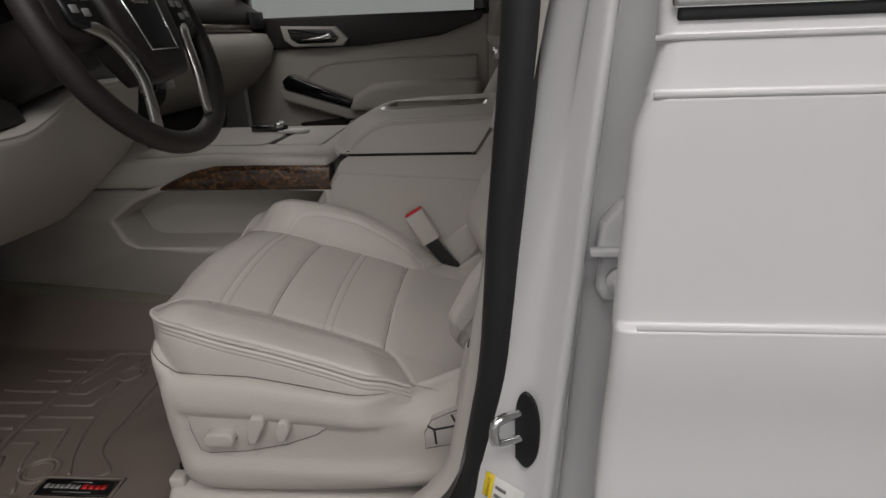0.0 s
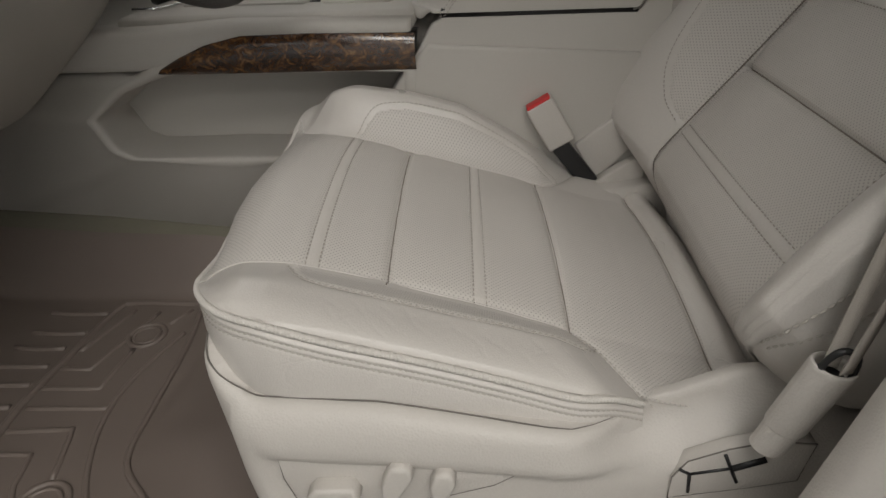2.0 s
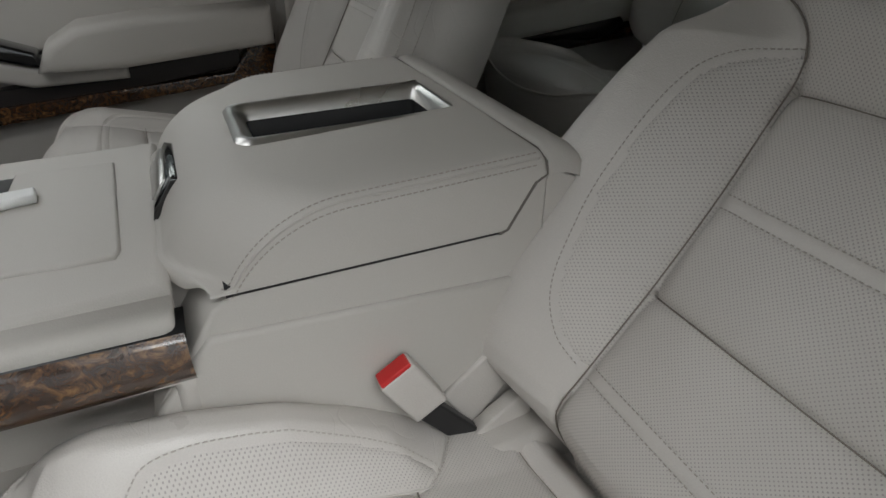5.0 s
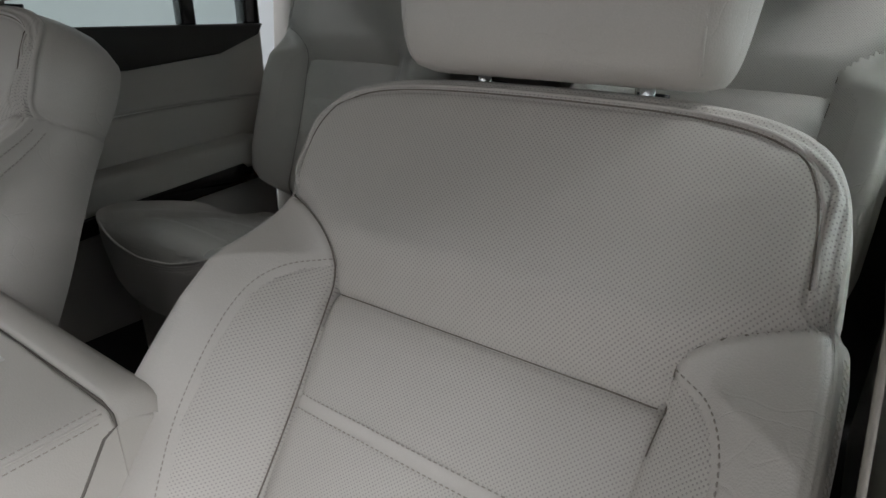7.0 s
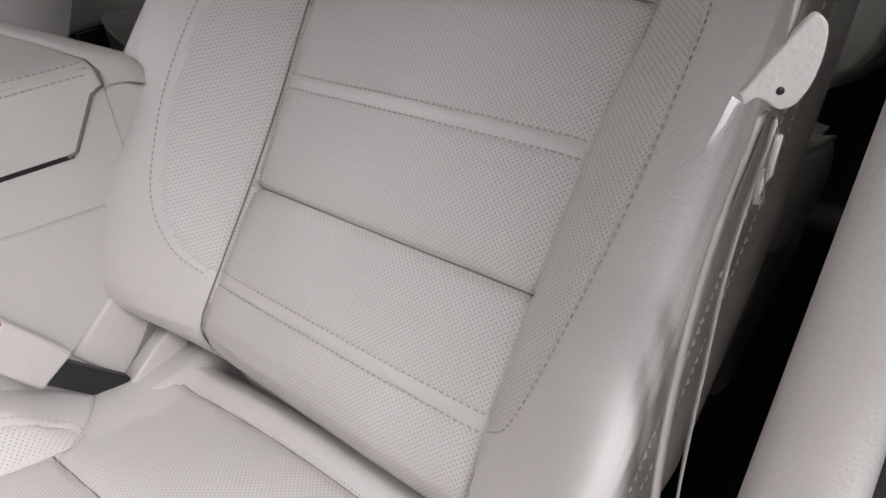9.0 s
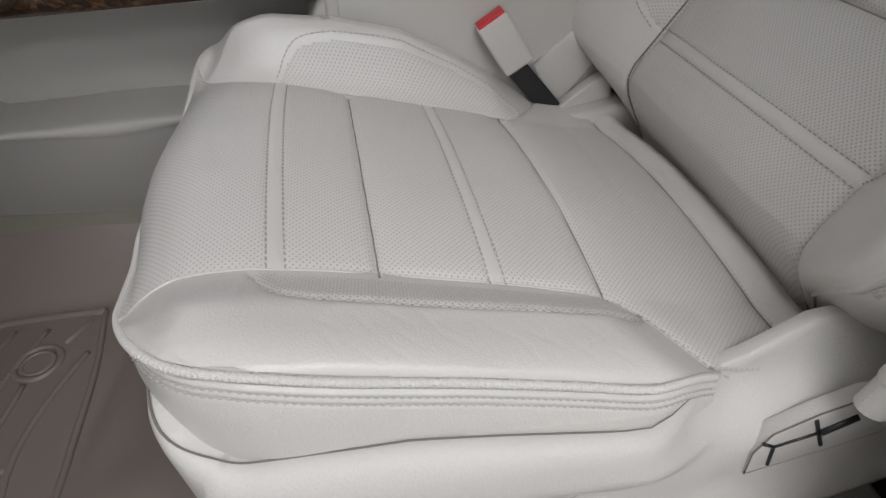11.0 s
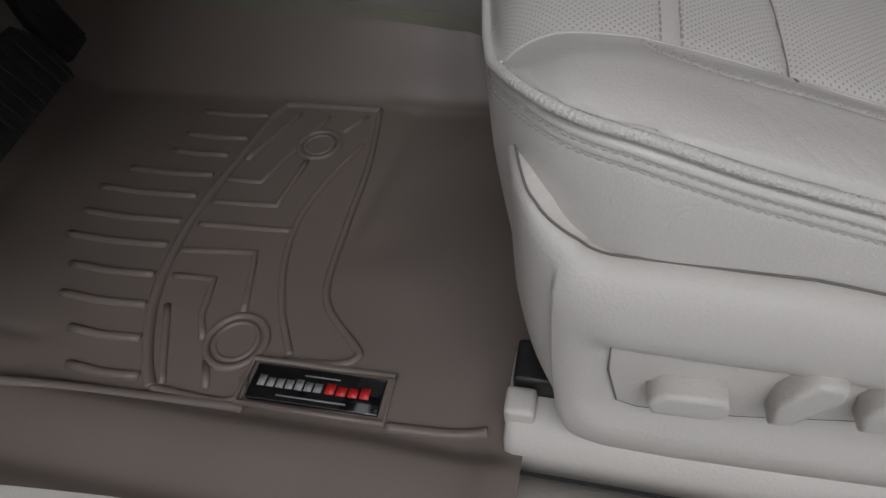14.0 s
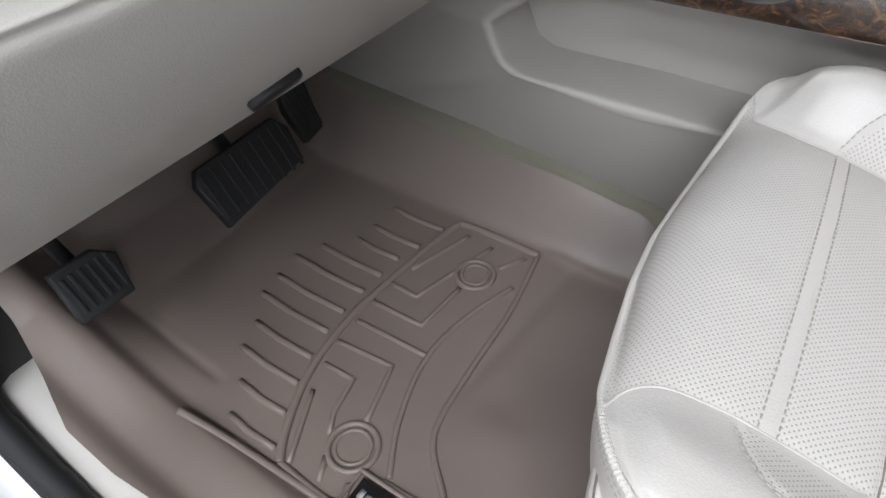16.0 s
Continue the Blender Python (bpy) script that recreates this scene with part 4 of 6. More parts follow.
def panel_with_hole(outer, hole, y0, y1, n=120):
    """A skin between an outline and a hole in it, both as (x, z), with thickness."""
    def resample(p, k, centre):
        p = np.array(p + p[:1], float)
        ang = np.linspace(-math.pi, math.pi, k, endpoint=False)
        out = []
        for t in ang:
            d = np.array((math.cos(t), math.sin(t)))
            best = None
            for a, b in zip(p[:-1], p[1:]):
                e = b - a
                den = d[0] * e[1] - d[1] * e[0]
                if abs(den) < 1e-12:
                    continue
                r = a - centre
                far = (r[0] * e[1] - r[1] * e[0]) / den
                w = (r[0] * d[1] - r[1] * d[0]) / den
                if far > 0 and -1e-6 <= w <= 1 + 1e-6 and (best is None or far < best):
                    best = far
            out.append(centre + d * best)
        return np.array(out)

    centre = np.array(hole, float).mean(0)
    o, h = resample(outer, n, centre), resample(hole, n, centre)
    bm = bmesh.new()
    def wider(k):
        v = h - centre
        return h + v / np.linalg.norm(v, axis=1, keepdims=True) * k
    layers = [(o, y1), (o, y0), (wider(0.020), y0), (wider(0.016), y0 - 0.0035), (wider(0.008), y0 - 0.0055), (wider(0.002), y0 - 0.0040), (wider(0.0), y0 + 0.0005), (wider(-0.001), y0 + 0.006), (wider(-0.004), y1)]
    rings = [[bm.verts.new((p[0], y, p[1])) for p in q] for q, y in layers]
    for a, b in zip(rings, rings[1:]):
        for i in range(n):
            bm.faces.new((a[i], a[(i + 1) % n], b[(i + 1) % n], b[i]))
    return bm


skin_outer = [(-1.10, 0.70), (-0.285, 0.70), (-0.27, 0.998), (-1.10, 0.998)]
part("side_panel", panel_with_hole(skin_outer, pocket, 0.960, 1.045), M_SOFT, con, "soft side panel with a map pocket", smooth=True)
up = [(-1.10, 1.002), (-0.265, 1.002), (-0.262, 1.061), (-0.50, 1.064), (-0.60, 1.058), (-0.72, 1.055), (-0.88, 1.10), (-1.02, 1.17), (-1.10, 1.19)]
part("upper_panel", prism(up, "y", 0.957, 1.02, 0.013, 4), M_SOFT, con)
wood = [(-0.615, 0.9995), (-0.262, 0.9995), (-0.256, 1.045), (-0.40, 1.0475), (-0.485, 1.0465), (-0.535, 1.036), (-0.575, 1.020)]
wx = np.linspace(-0.612, -0.257, 70)
w_top = np.interp(wx, [-0.612, -0.575, -0.535, -0.485, -0.40, -0.257], [1.0015, 1.020, 1.036, 1.0465, 1.0475, 1.045])
ws = np.linspace(0, 1, 14)
W3 = np.zeros((70, 14, 3))
W3[:, :, 0] = wx[:, None]
W3[:, :, 2] = 0.9995 + (w_top - 0.9995)[:, None] * ws
W3[:, :, 1] = 0.957 - 0.011 * np.sin(np.pi * np.clip(ws, 0.02, 0.98))[None, :] ** 0.55 * np.minimum(1, (w_top - 0.9995) / 0.03)[:, None] - 0.0005
part("wood_trim", grid_bm(W3), M_WOOD, con, "glossy brown burl wood strip")
part("wood_backing", prism(wood, "y", 0.9565, 0.99), M_BLACK, con)
# armrest box below the lid
bx = [(-0.305, 0.66), (0.112, 0.66), (0.112, 1.07), (0.10, 1.10), (0.070, 1.116), (0.052, 1.113), (0.018, 1.0612), (-0.222, 1.0612), (-0.236, 1.051), (-0.256, 1.02), (-0.296, 0.966)]
part("armrest_box", prism(bx, "y", 0.962, 2 * YC - 0.962, 0.004, 2), M_SOFT, con)


LX0, LX1, LY0, LY1 = -0.268, 0.056, 0.957, 2 * YC - 0.957
LZ = 1.129


def fall(d, r):
    q = np.clip(1 - d / r, 0, 1)
    return r * (1 - np.sqrt(np.clip(1 - q * q, 0, 1)))


def lid_corner(y):
    """1 at the lid's sides, 0 over its middle."""
    return 1 - ease(0.0, 0.085, np.minimum(y - LY0, LY1 - y))


def lid_height(x, y):
    """The top of the armrest lid: rounded front with drawn-back corners, tight sides."""
    k = lid_corner(y)
    z = LZ - fall(x - (LX0 + 0.034 * k), 0.085 + 0.028 * k) - fall(LX1 - x, 0.004) - fall(y - LY0, 0.013) - fall(LY1 - y, 0.013)
    return np.maximum(z, 1.0715) + 0.03 * (x + 0.09) + 0.003 * np.sin(np.pi * np.clip((y - LY0) / (LY1 - LY0), 0, 1))


def lid_block(hole):
    """The armrest lid as a height field with walls and a tray opening."""
    nx, ny = 110, 96
    T, Y = np.meshgrid(np.linspace(0, 1, nx), np.linspace(LY0, LY1, ny), indexing="ij")
    X = LX0 + 0.034 * lid_corner(Y)
    X = X + T * (LX1 - X)
    cx, cy = (X[:-1, :-1] + X[1:, 1:]) / 2, (Y[:-1, :-1] + Y[1:, 1:]) / 2
    bm = grid_bm(np.stack([X, Y, lid_height(X, Y)], 2), ~((cx > hole[0]) & (cx < hole[1]) & (cy > hole[2]) & (cy < hole[3])))
    edge = [e for e in bm.edges if e.is_boundary and not all(hole[0] - 0.01 < v.co.x < hole[1] + 0.01 and hole[2] - 0.01 < v.co.y < hole[3] + 0.01 for v in e.verts)]
    ret = bmesh.ops.extrude_edge_only(bm, edges=edge)
    for v in [g for g in ret["geom"] if isinstance(g, bmesh.types.BMVert)]:
        v.co.z = 1.0665 + 0.046 * float(np.clip((v.co.x - LX1 + 0.036) / 0.030, 0, 1)) - 0.014 * float(ease(-0.235, -0.255, v.co.x))
    return bm


HOLE = (-0.176, 0.036, 1.104, 1.212)
lid = part("armrest_lid", lid_block(HOLE), M_SOFT, con, "padded leather armrest lid with a phone tray")
cap_y = np.linspace(LY0 + 0.003, LY1 - 0.003, 60)
CP = np.array([[(x, y, 1.136 - dz - float(fall(y - LY0 - 0.003, 0.024)) - float(fall(LY1 - 0.003 - y, 0.024))) for x, dz in ((0.059, 0.07), (0.059, 0.006), (0.0605, 0.0015), (0.064, 0.0), (0.078, 0.001), (0.092, 0.006), (0.103, 0.016), (0.110, 0.032), (0.112, 0.08))] for y in cap_y])
part("rear_cap", grid_bm(CP), M_SOFT, con)
part("lid_gap", tube([(0.012, LY0 + 0.001, 1.0645), (0.020, LY0 + 0.001, 1.067), (0.046, LY0 + 0.001, 1.108), (0.0575, LY0 + 0.0015, 1.114), (0.0575, LY0 + 0.004, 1.124), (0.0575, LY0 + 0.02, 1.130), (0.0575, LY1 - 0.02, 1.130)], 0.0019, 6), M_GAP, con)
# tray in the lid: silver bezel, black floor
hx0, hx1, hy0, hy1 = HOLE


def ring_frame(x0, x1, y0, y1, r, width, z0, z1, slope):
    """A rounded rectangular frame whose inner wall slopes inwards."""
    def rr(x0, x1, y0, y1, r):
        pts = []
        for cx, cy, a0 in ((x1 - r, y1 - r, 0), (x0 + r, y1 - r, 90), (x0 + r, y0 + r, 180), (x1 - r, y0 + r, 270)):
            for k in range(7):
                t = radians(a0 + 15 * k)
                pts.append((cx + r * math.cos(t), cy + r * math.sin(t)))
        return pts
    prof = [(-0.004, z1 - 0.004), (0.0, z1), (width * 0.5, z1 + 0.001), (width, z1 - 0.001), (width + 0.004, z1 - 0.006), (width + slope, z0)]
    bm = bmesh.new()
    rings = [[bm.verts.new((px, py, z)) for px, py in rr(x0 + i, x1 - i, y0 + i, y1 - i, max(r - i * 0.6, 0.002))] for i, z in prof]
    for a, b in zip(rings, rings[1:]):
        for i in range(len(a)):
            bm.faces.new((a[i], a[(i + 1) % len(a)], b[(i + 1) % len(a)], b[i]))
    return bm


part("tray_bezel", ring_frame(hx0 - 0.006, hx1 + 0.006, hy0 - 0.006, hy1 + 0.006, 0.016, 0.008, 1.118, 1.1335, 0.009), M_SILVER, lid, "satin silver tray bezel")
part("tray_wall", ring_frame(hx0 + 0.0035, hx1 - 0.0035, hy0 + 0.0035, hy1 - 0.0035, 0.010, 0.001, 1.092, 1.119, 0.005), M_RUBBER, lid, "black tray wall")
part("tray_floor", box(hx0, hx1, hy0, hy1, 1.090, 1.097, 0.001), M_RUBBER, lid, "black rubber tray floor")
for i in range(9):
    y = hy0 + 0.026 + i * 0.0075
    part("tray_rib", box(hx0 + 0.045, hx1 - 0.02, y, y + 0.003, 1.097, 1.0985), M_BLACK, lid)
# latch at the lid's front
lat = [(-0.274, 1.050), (-0.2655, 1.082), (-0.248, 1.107), (-0.236, 1.104), (-0.245, 1.050)]
latch = part("latch_surround", prism(lat, "y", 1.106, 1.206, 0.003, 3), M_GLOSS, lid, "gloss black latch")
part("latch_button", prism([(-0.2665, 1.085), (-0.253, 1.104), (-0.249, 1.102), (-0.262, 1.083)], "y", 1.114, 1.198, 0.001, 2), M_SILVER, latch)
# stitched seam along the lid's sides
for y, sg in ((LY0 + 0.0035, -1), (LY1 - 0.0035, 1)):
    xs_ = np.linspace(LX0 + 0.043, LX1 - 0.006, 70)
    c = np.array([(x, y, float(lid_height(x, np.array(y)))) for x in xs_])
    up_ = np.array([(x, y - sg * 0.0045, float(lid_height(x, np.array(y - sg * 0.0045))) + 0.0002) for x in xs_])
    nrm = np.tile([0, sg * 0.6, 0.8], (70, 1))
    part("lid_seam", tube(c, 0.0011, 6), M_SOFT, lid)
    part("lid_stitching", dashes(up_, nrm, 0.0055, 0.0038, 0.0006), M_HOLE, lid)
    part("lid_stitching", dashes(c + [0, sg * 0.0036, -0.0045], np.tile([0.0, sg, 0.1], (70, 1)), 0.0055, 0.0038, 0.0006), M_HOLE, lid)
part("lid_gap", box(LX0 + 0.045, 0.02, LY0 + 0.006, LY1 - 0.006, 1.058, 1.070), M_BLACK, con)
part("armrest_side", prism([(-0.305, 0.66), (0.111, 0.66), (0.111, 1.008), (-0.242, 1.030), (-0.262, 1.008), (-0.299, 0.962)], "y", 0.957, 0.972, 0.006, 3), M_SOFT, con)
# hinge plate on the box beside the seat
part("hinge_plate", prism([(-0.047, 0.893), (0.016, 0.941), (0.036, 0.895), (-0.014, 0.836)], "y", 0.952, 0.966, 0.004, 2), M_PLASTIC, con)
# console top: flat tray lid, cup holder cover lines
top = part("console_top", prism([(-0.66, 0.985), (-0.262, 0.985), (-0.262, 2 * YC - 0.985), (-0.66, 2 * YC - 0.985)], "z", 1.04, 1.068, 0.010, 3), M_SOFT, con)
cup = [(-0.60, 1.06), (-0.425, 1.052), (-0.418, 1.07), (-0.418, 1.27), (-0.60, 1.26)]
part("cup_cover", prism(cup, "z", 1.05, 1.071, 0.003, 2), M_SOFT, con)
part("tray_cover", prism([(-0.402, 1.07), (-0.392, 1.052), (-0.30, 1.046), (-0.296, 1.06), (-0.306, 1.27), (-0.402, 1.275)], "z", 1.05, 1.071, 0.003, 2), M_SOFT, con)
part("cover_gap", prism([(-0.4175, 1.068), (-0.4025, 1.068), (-0.4025, 1.27), (-0.4175, 1.27)], "z", 1.05, 1.0688), M_BLACK, con)
part("chrome_edge", tube(smooth_line([(-0.66, 1.03, 1.071), (-0.625, 1.035, 1.071), (-0.61, 1.08, 1.0715), (-0.61, 1.25, 1.0715)], 30), 0.0022, 8), M_CHROME, con)
# drive selector buttons and socket on the console's front
part("socket", moved(cyl(0.014, 0.02), pose(-0.66, 1.12, 1.075, 0, -70, 0)), M_BLACK, con)

# ---- key on the console ----
key = thing("car_key", "black key fob with chrome ring and white tag on the console", "car key")
part("fob", prism([(-0.47, 1.09), (-0.40, 1.085), (-0.385, 1.10), (-0.395, 1.125), (-0.46, 1.128), (-0.478, 1.11)], "z", 1.0585, 1.073, 0.004, 2), M_GLOSS, key)
part("key_ring", tube([(-0.388 + 0.014 * math.cos(t), 1.075 + 0.014 * math.sin(t), 1.0625) for t in np.linspace(0, 6.283, 24, endpoint=False)], 0.0015, 6, closed=True), M_CHROME, key)
part("key_barrel", moved(cyl(0.011, 0.008), pose(-0.40, 1.086, 1.076, 20, 0, 0)), M_CHROME, key)
part("tag", prism([(-0.378, 1.05), (-0.325, 1.06), (-0.328, 1.083), (-0.376, 1.078)], "z", 1.0585, 1.068, 0.003, 2), M_LABEL, key, "white plastic tag")
for o in key.children:
    o.data.transform(pose(-0.045, 0.125, 0.0125))

# ---- buckle and belt ----
bk = thing("seat_belt_buckle", "beige belt buckle with red release button beside the seat", "belt buckle")
BK = Matrix(((0, 0.86, -0.51, -0.0825), (1, 0, 0, 0.944), (0, 0.51, 0.86, 0.927), (0, 0, 0, 1)))


def local_box(sx, sy, sz, bev, m):
    return moved(box(-sx / 2, sx / 2, -sy / 2, sy / 2, -sz / 2, sz / 2, bev, 3), m)


part("housing", local_box(0.022, 0.038, 0.066, 0.004, BK), M_PLASTIC, bk, "beige plastic housing")
part("release_button", local_box(0.017, 0.033, 0.012, 0.002, BK @ pose(-0.001, 0, 0.0305)), M_RED, bk, "red press button")
part("stalk", local_box(0.014, 0.024, 0.11, 0.003, BK @ pose(0, 0.004, -0.085, 8, 0, 0)), M_BLACK, bk, "black stalk")
fl = thing("seat_hinge_cover", "beige plastic hinge cover between cushion and backrest", "trim cover")
part("cover", prism([(-0.030, 0.838), (0.037, 0.883), (0.046, 0.862), (0.048, 0.82), (0.0, 0.80)], "y", 0.932, 0.951, 0.003, 3), M_PLASTIC, fl)

belt = thing("seat_belt", "beige webbing seat belt hanging by the pillar", "seat belt")
path = smooth_line([(0.074, 0.464, 1.20), (0.13, 0.473, 1.305), (0.20, 0.480, 1.40), (0.27, 0.486, 1.51), (0.32, 0.49, 1.60)], 40)
part("webbing", ribbon(path, [(0.95, 0.05, -0.30)] * 40, 0.016), M_BELT, belt, "beige webbing seen on its edge")
path1 = smooth_line([(0.040, 0.458, 0.945), (0.050, 0.466, 1.00), (0.058, 0.470, 1.06), (0.064, 0.470, 1.12), (0.070, 0.465, 1.178)], 40)
part("webbing", ribbon(path1, (1.0, -0.10, 0.0), 0.009), M_BELT, belt)
path2 = smooth_line([(0.046, 0.451, 0.945), (0.060, 0.458, 1.00), (0.070, 0.462, 1.06), (0.072, 0.464, 1.12), (0.072, 0.461, 1.176)], 40)
part("webbing", ribbon(path2, (0.95, 0.25, 0.0), 0.008), M_BELT, belt)
part("webbing_loop", tube([(0.064, 0.4575, 1.174), (0.063, 0.4575, 1.160), (0.063, 0.4575, 1.149), (0.066, 0.4590, 1.146), (0.066, 0.4600, 1.16)], 0.0013, 8), M_BELT, belt)
tg = [(-0.038, -0.006), (-0.031, -0.015), (-0.022, -0.009), (-0.012, -0.011), (0.004, -0.018), (0.018, -0.012), (0.028, 0.008), (0.031, 0.035), (0.028, 0.058), (0.018, 0.068), (0.008, 0.064), (-0.012, 0.034), (-0.030, 0.006)]
TG = Matrix.Translation((0.068, 0.462, 1.188)) @ pose(0, 0, 0, 0, 0, -70) @ Matrix.Diagonal((0.31, 0.38, 0.35, 1))
tongue = part("latch_tongue", moved(prism(tg, "y", -0.007, 0.007, 0.0045, 4, n=60), TG), M_PLASTIC, belt, "beige latch tongue cover")
part("tongue_hole", moved(moved(cyl(0.0042, 0.0145, 16), pose(0, 0, 0, 90, 0, 0)), TG), M_BLACK, tongue)
part("latch_plate", moved(prism([(-0.044, -0.010), (-0.032, -0.014), (-0.056, -0.078), (-0.064, -0.074)], "y", -0.0012, 0.0012, 0.0005, 2), TG), M_CHROME, tongue, "chrome latch plate")


def sleeve_tube(lo, hi, rings, seg=28):
    """An oval tube between two points; rings: (place along it, radius across, radius in depth)."""
    lo, hi = Vector(lo), Vector(hi)
    ax = (hi - lo).normalized()
    u = ax.cross(Vector((0, 1, 0))).normalized()
    v = ax.cross(u)
    turns = np.linspace(0, 2 * math.pi, seg + 1)
    return grid_bm(np.array([[tuple(lo + (hi - lo) * f + u * (ra * math.cos(w)) + v * (rb * math.sin(w))) for w in turns] for f, ra, rb in rings]))


S_LO, S_HI = (0.0295, 0.472, 0.858), (0.0465, 0.4625, 0.942)
pre = part("pretensioner_sleeve", sleeve_tube(S_LO, S_HI, [(0.0, 0.0125, 0.010), (0.27, 0.0128, 0.0104), (0.28, 0.0128, 0.0104), (0.29, 0.0140, 0.0114), (0.30, 0.0142, 0.0116), (0.95, 0.0150, 0.0118), (0.985, 0.0148, 0.0117), (1.0, 0.0138, 0.0108), (0.995, 0.0124, 0.0094), (0.96, 0.0116, 0.0086), (0.80, 0.0112, 0.0084)]), M_PLASTIC, belt, "beige anchor sleeve")
part("sleeve_mouth", sleeve_tube(S_LO, S_HI, [(0.80, 0.0113, 0.0085), (0.90, 0.0108, 0.0080), (0.905, 0.0004, 0.0004)]), M_BLACK, pre)
part("anchor_ring", tube(smooth_line([(0.038, 0.4595, 0.925), (0.036, 0.4580, 0.945), (0.043, 0.4560, 0.958), (0.054, 0.4565, 0.952), (0.056, 0.4590, 0.930)], 24), 0.0022, 8), M_BLACK, belt, "black anchor ring")
# ---- floor, mat, pedals ----
carpet = link("floor_carpet", box(-1.5, 3.2, 0.33, 1.99, 0.60, 0.652), M_DKCARPET, smooth=False)
tagged(carpet, "dark cabin carpet", "carpet", kind="structure")
link("firewall", prism([(-1.5, 0.60), (-1.02, 0.60), (-1.02, 0.655), (-1.22, 0.85), (-1.30, 1.2), (-1.5, 1.2)], "y", 0.33, 1.99), M_DKCARPET, smooth=False)["kind"] = "structure"
tx = np.linspace(-1.15, -0.25, 30)
tz = np.interp(tx, [-1.15, -1.0, -0.75, -0.45, -0.25], [0.815, 0.802, 0.784, 0.752, 0.74])
tunnel = link("tunnel_carpet", grid_bm(np.array([[(x, 0.90, 0.64), (x, 0.951, z - 0.012), (x, 0.956, z - 0.004), (x, 0.962, z), (x, 0.985, z), (x, 0.985, 0.64)] for x, z in zip(tx, tz)])), M_CARPET)
tagged(tunnel, "greenish beige carpet edge along the console", "carpet", kind="structure")

mat_ob = thing("floor_mat", "brown moulded rubber floor mat with raised ribs", "floor mat")
nx, ny = 170, 130
gx, gy = np.linspace(-1.14, -0.37, nx), np.linspace(0.0, 1.0, ny)
MX, MV = np.meshgrid(gx, gy, indexing="ij")
y_out = np.interp(gx, [-1.14, -1.0, -0.93, -0.87, -0.80, -0.65, -0.37], [0.43, 0.415, 0.395, 0.375, 0.375, 0.39, 0.405])
y_in = np.interp(gx, [-1.14, -1.0, -0.6, -0.48, -0.42, -0.37], [0.948, 0.950, 0.950, 0.947, 0.93, 0.86])
MY = y_out[:, None] + (y_in - y_out)[:, None] * MV


def mat_height(x, y):
    z = 0.674 + 0.0 * x
    z = z + 0.45 * np.maximum(-0.99 - x, 0) + 1.2 * np.maximum(-1.08 - x, 0)
    z = z + (0.078 + 0.075 * np.maximum(-0.5 - x, 0)) * ease(0.885, 0.962, y) * ease(-0.38, -0.5, x)
    z = z + 0.012 * ease(0.475, 0.455, y) - 0.006 * ease(0.45, 0.40, y) + 0.010 * ease(0.405, 0.38, y)
    ramp = ease(0.535, 0.44, y) * ease(-0.80, -1.06, x)
    z = z + 0.085 * ramp
    z = z + 0.004 * np.exp(-((x + 0.47) ** 2 + (y - 0.62) ** 2) / 0.05**2) - 0.004 * np.exp(-((x + 0.52) ** 2 + (y - 0.66) ** 2) / 0.03**2)
    z = z + 0.006 * ease(-0.415, -0.385, x)
    # broad channel beside the pattern, crease at the foot of the rest, soft dents
    z = z - 0.0035 * gauss(x + 0.545 + 0.10 * (0.88 - y), 0.012) * ease(0.60, 0.68, y) * ease(0.90, 0.87, y)
    z = z - 0.003 * gauss(y - 0.512 + 0.03 * (x + 0.8), 0.006) * ease(-0.79, -0.83, x)
    z = z + 0.0025 * np.sin(x * 31 + y * 9) * ease(-0.58, -0.5, x) + 0.0015 * np.sin(y * 40 - x * 13) * ease(-0.58, -0.5, x)
    z = z + 0.003 * gauss(y - 0.888, 0.006) * ease(-0.40, -0.46, x) * ease(-0.60, -0.57, x)
    return z


MZ = mat_height(MX, MY)
sheet = part("mat_sheet", grid_bm(np.stack([MX, MY, MZ], 2)), M_MAT, mat_ob, "brown rubber sheet")


def on_mat(pts, n=0, lift=0.0):
    q = smooth_line(pts, n) if n else np.array(pts, float)
    dense = []
    for a, b in zip(q[:-1], q[1:]):
        k = max(2, int(np.linalg.norm(b - a) / 0.012))
        dense += [a + (b - a) * f for f in np.linspace(0, 1, k, endpoint=False)]
    dense.append(q[-1])
    return [(p[0], p[1], float(mat_height(p[0], p[1])) + lift) for p in dense]


def rib(pts, r=0.0035, n=0):
    part("rib", tube(on_mat(pts, n, -0.0004), r * 1.1, 10), M_MAT, sheet)


def ribs_of(groups, r, n=0):
    for g in groups:
        rib(g, r, n)


# raised border of the pattern, cross ribs of the comb, inner ribs
rib([(-0.805, 0.458), (-0.74, 0.465), (-0.671, 0.470), (-0.60, 0.4745), (-0.59, 0.474)], 0.0045, 40)
rib([(-0.473, 0.478), (-0.43, 0.482), (-0.397, 0.488)], 0.004, 12)
arc = [(-0.676, 0.479), (-0.692, 0.500), (-0.710, 0.533), (-0.724, 0.567), (-0.734, 0.608), (-0.740, 0.665), (-0.738, 0.715), (-0.732, 0.780), (-0.726, 0.845), (-0.720, 0.870), (-0.709, 0.879), (-0.652, 0.880), (-0.594, 0.878)]
rib(arc, 0.0048, 90)
rib([(-0.676, 0.479), (-0.642, 0.477), (-0.608, 0.477), (-0.598, 0.486), (-0.601, 0.500)], 0.004, 24)
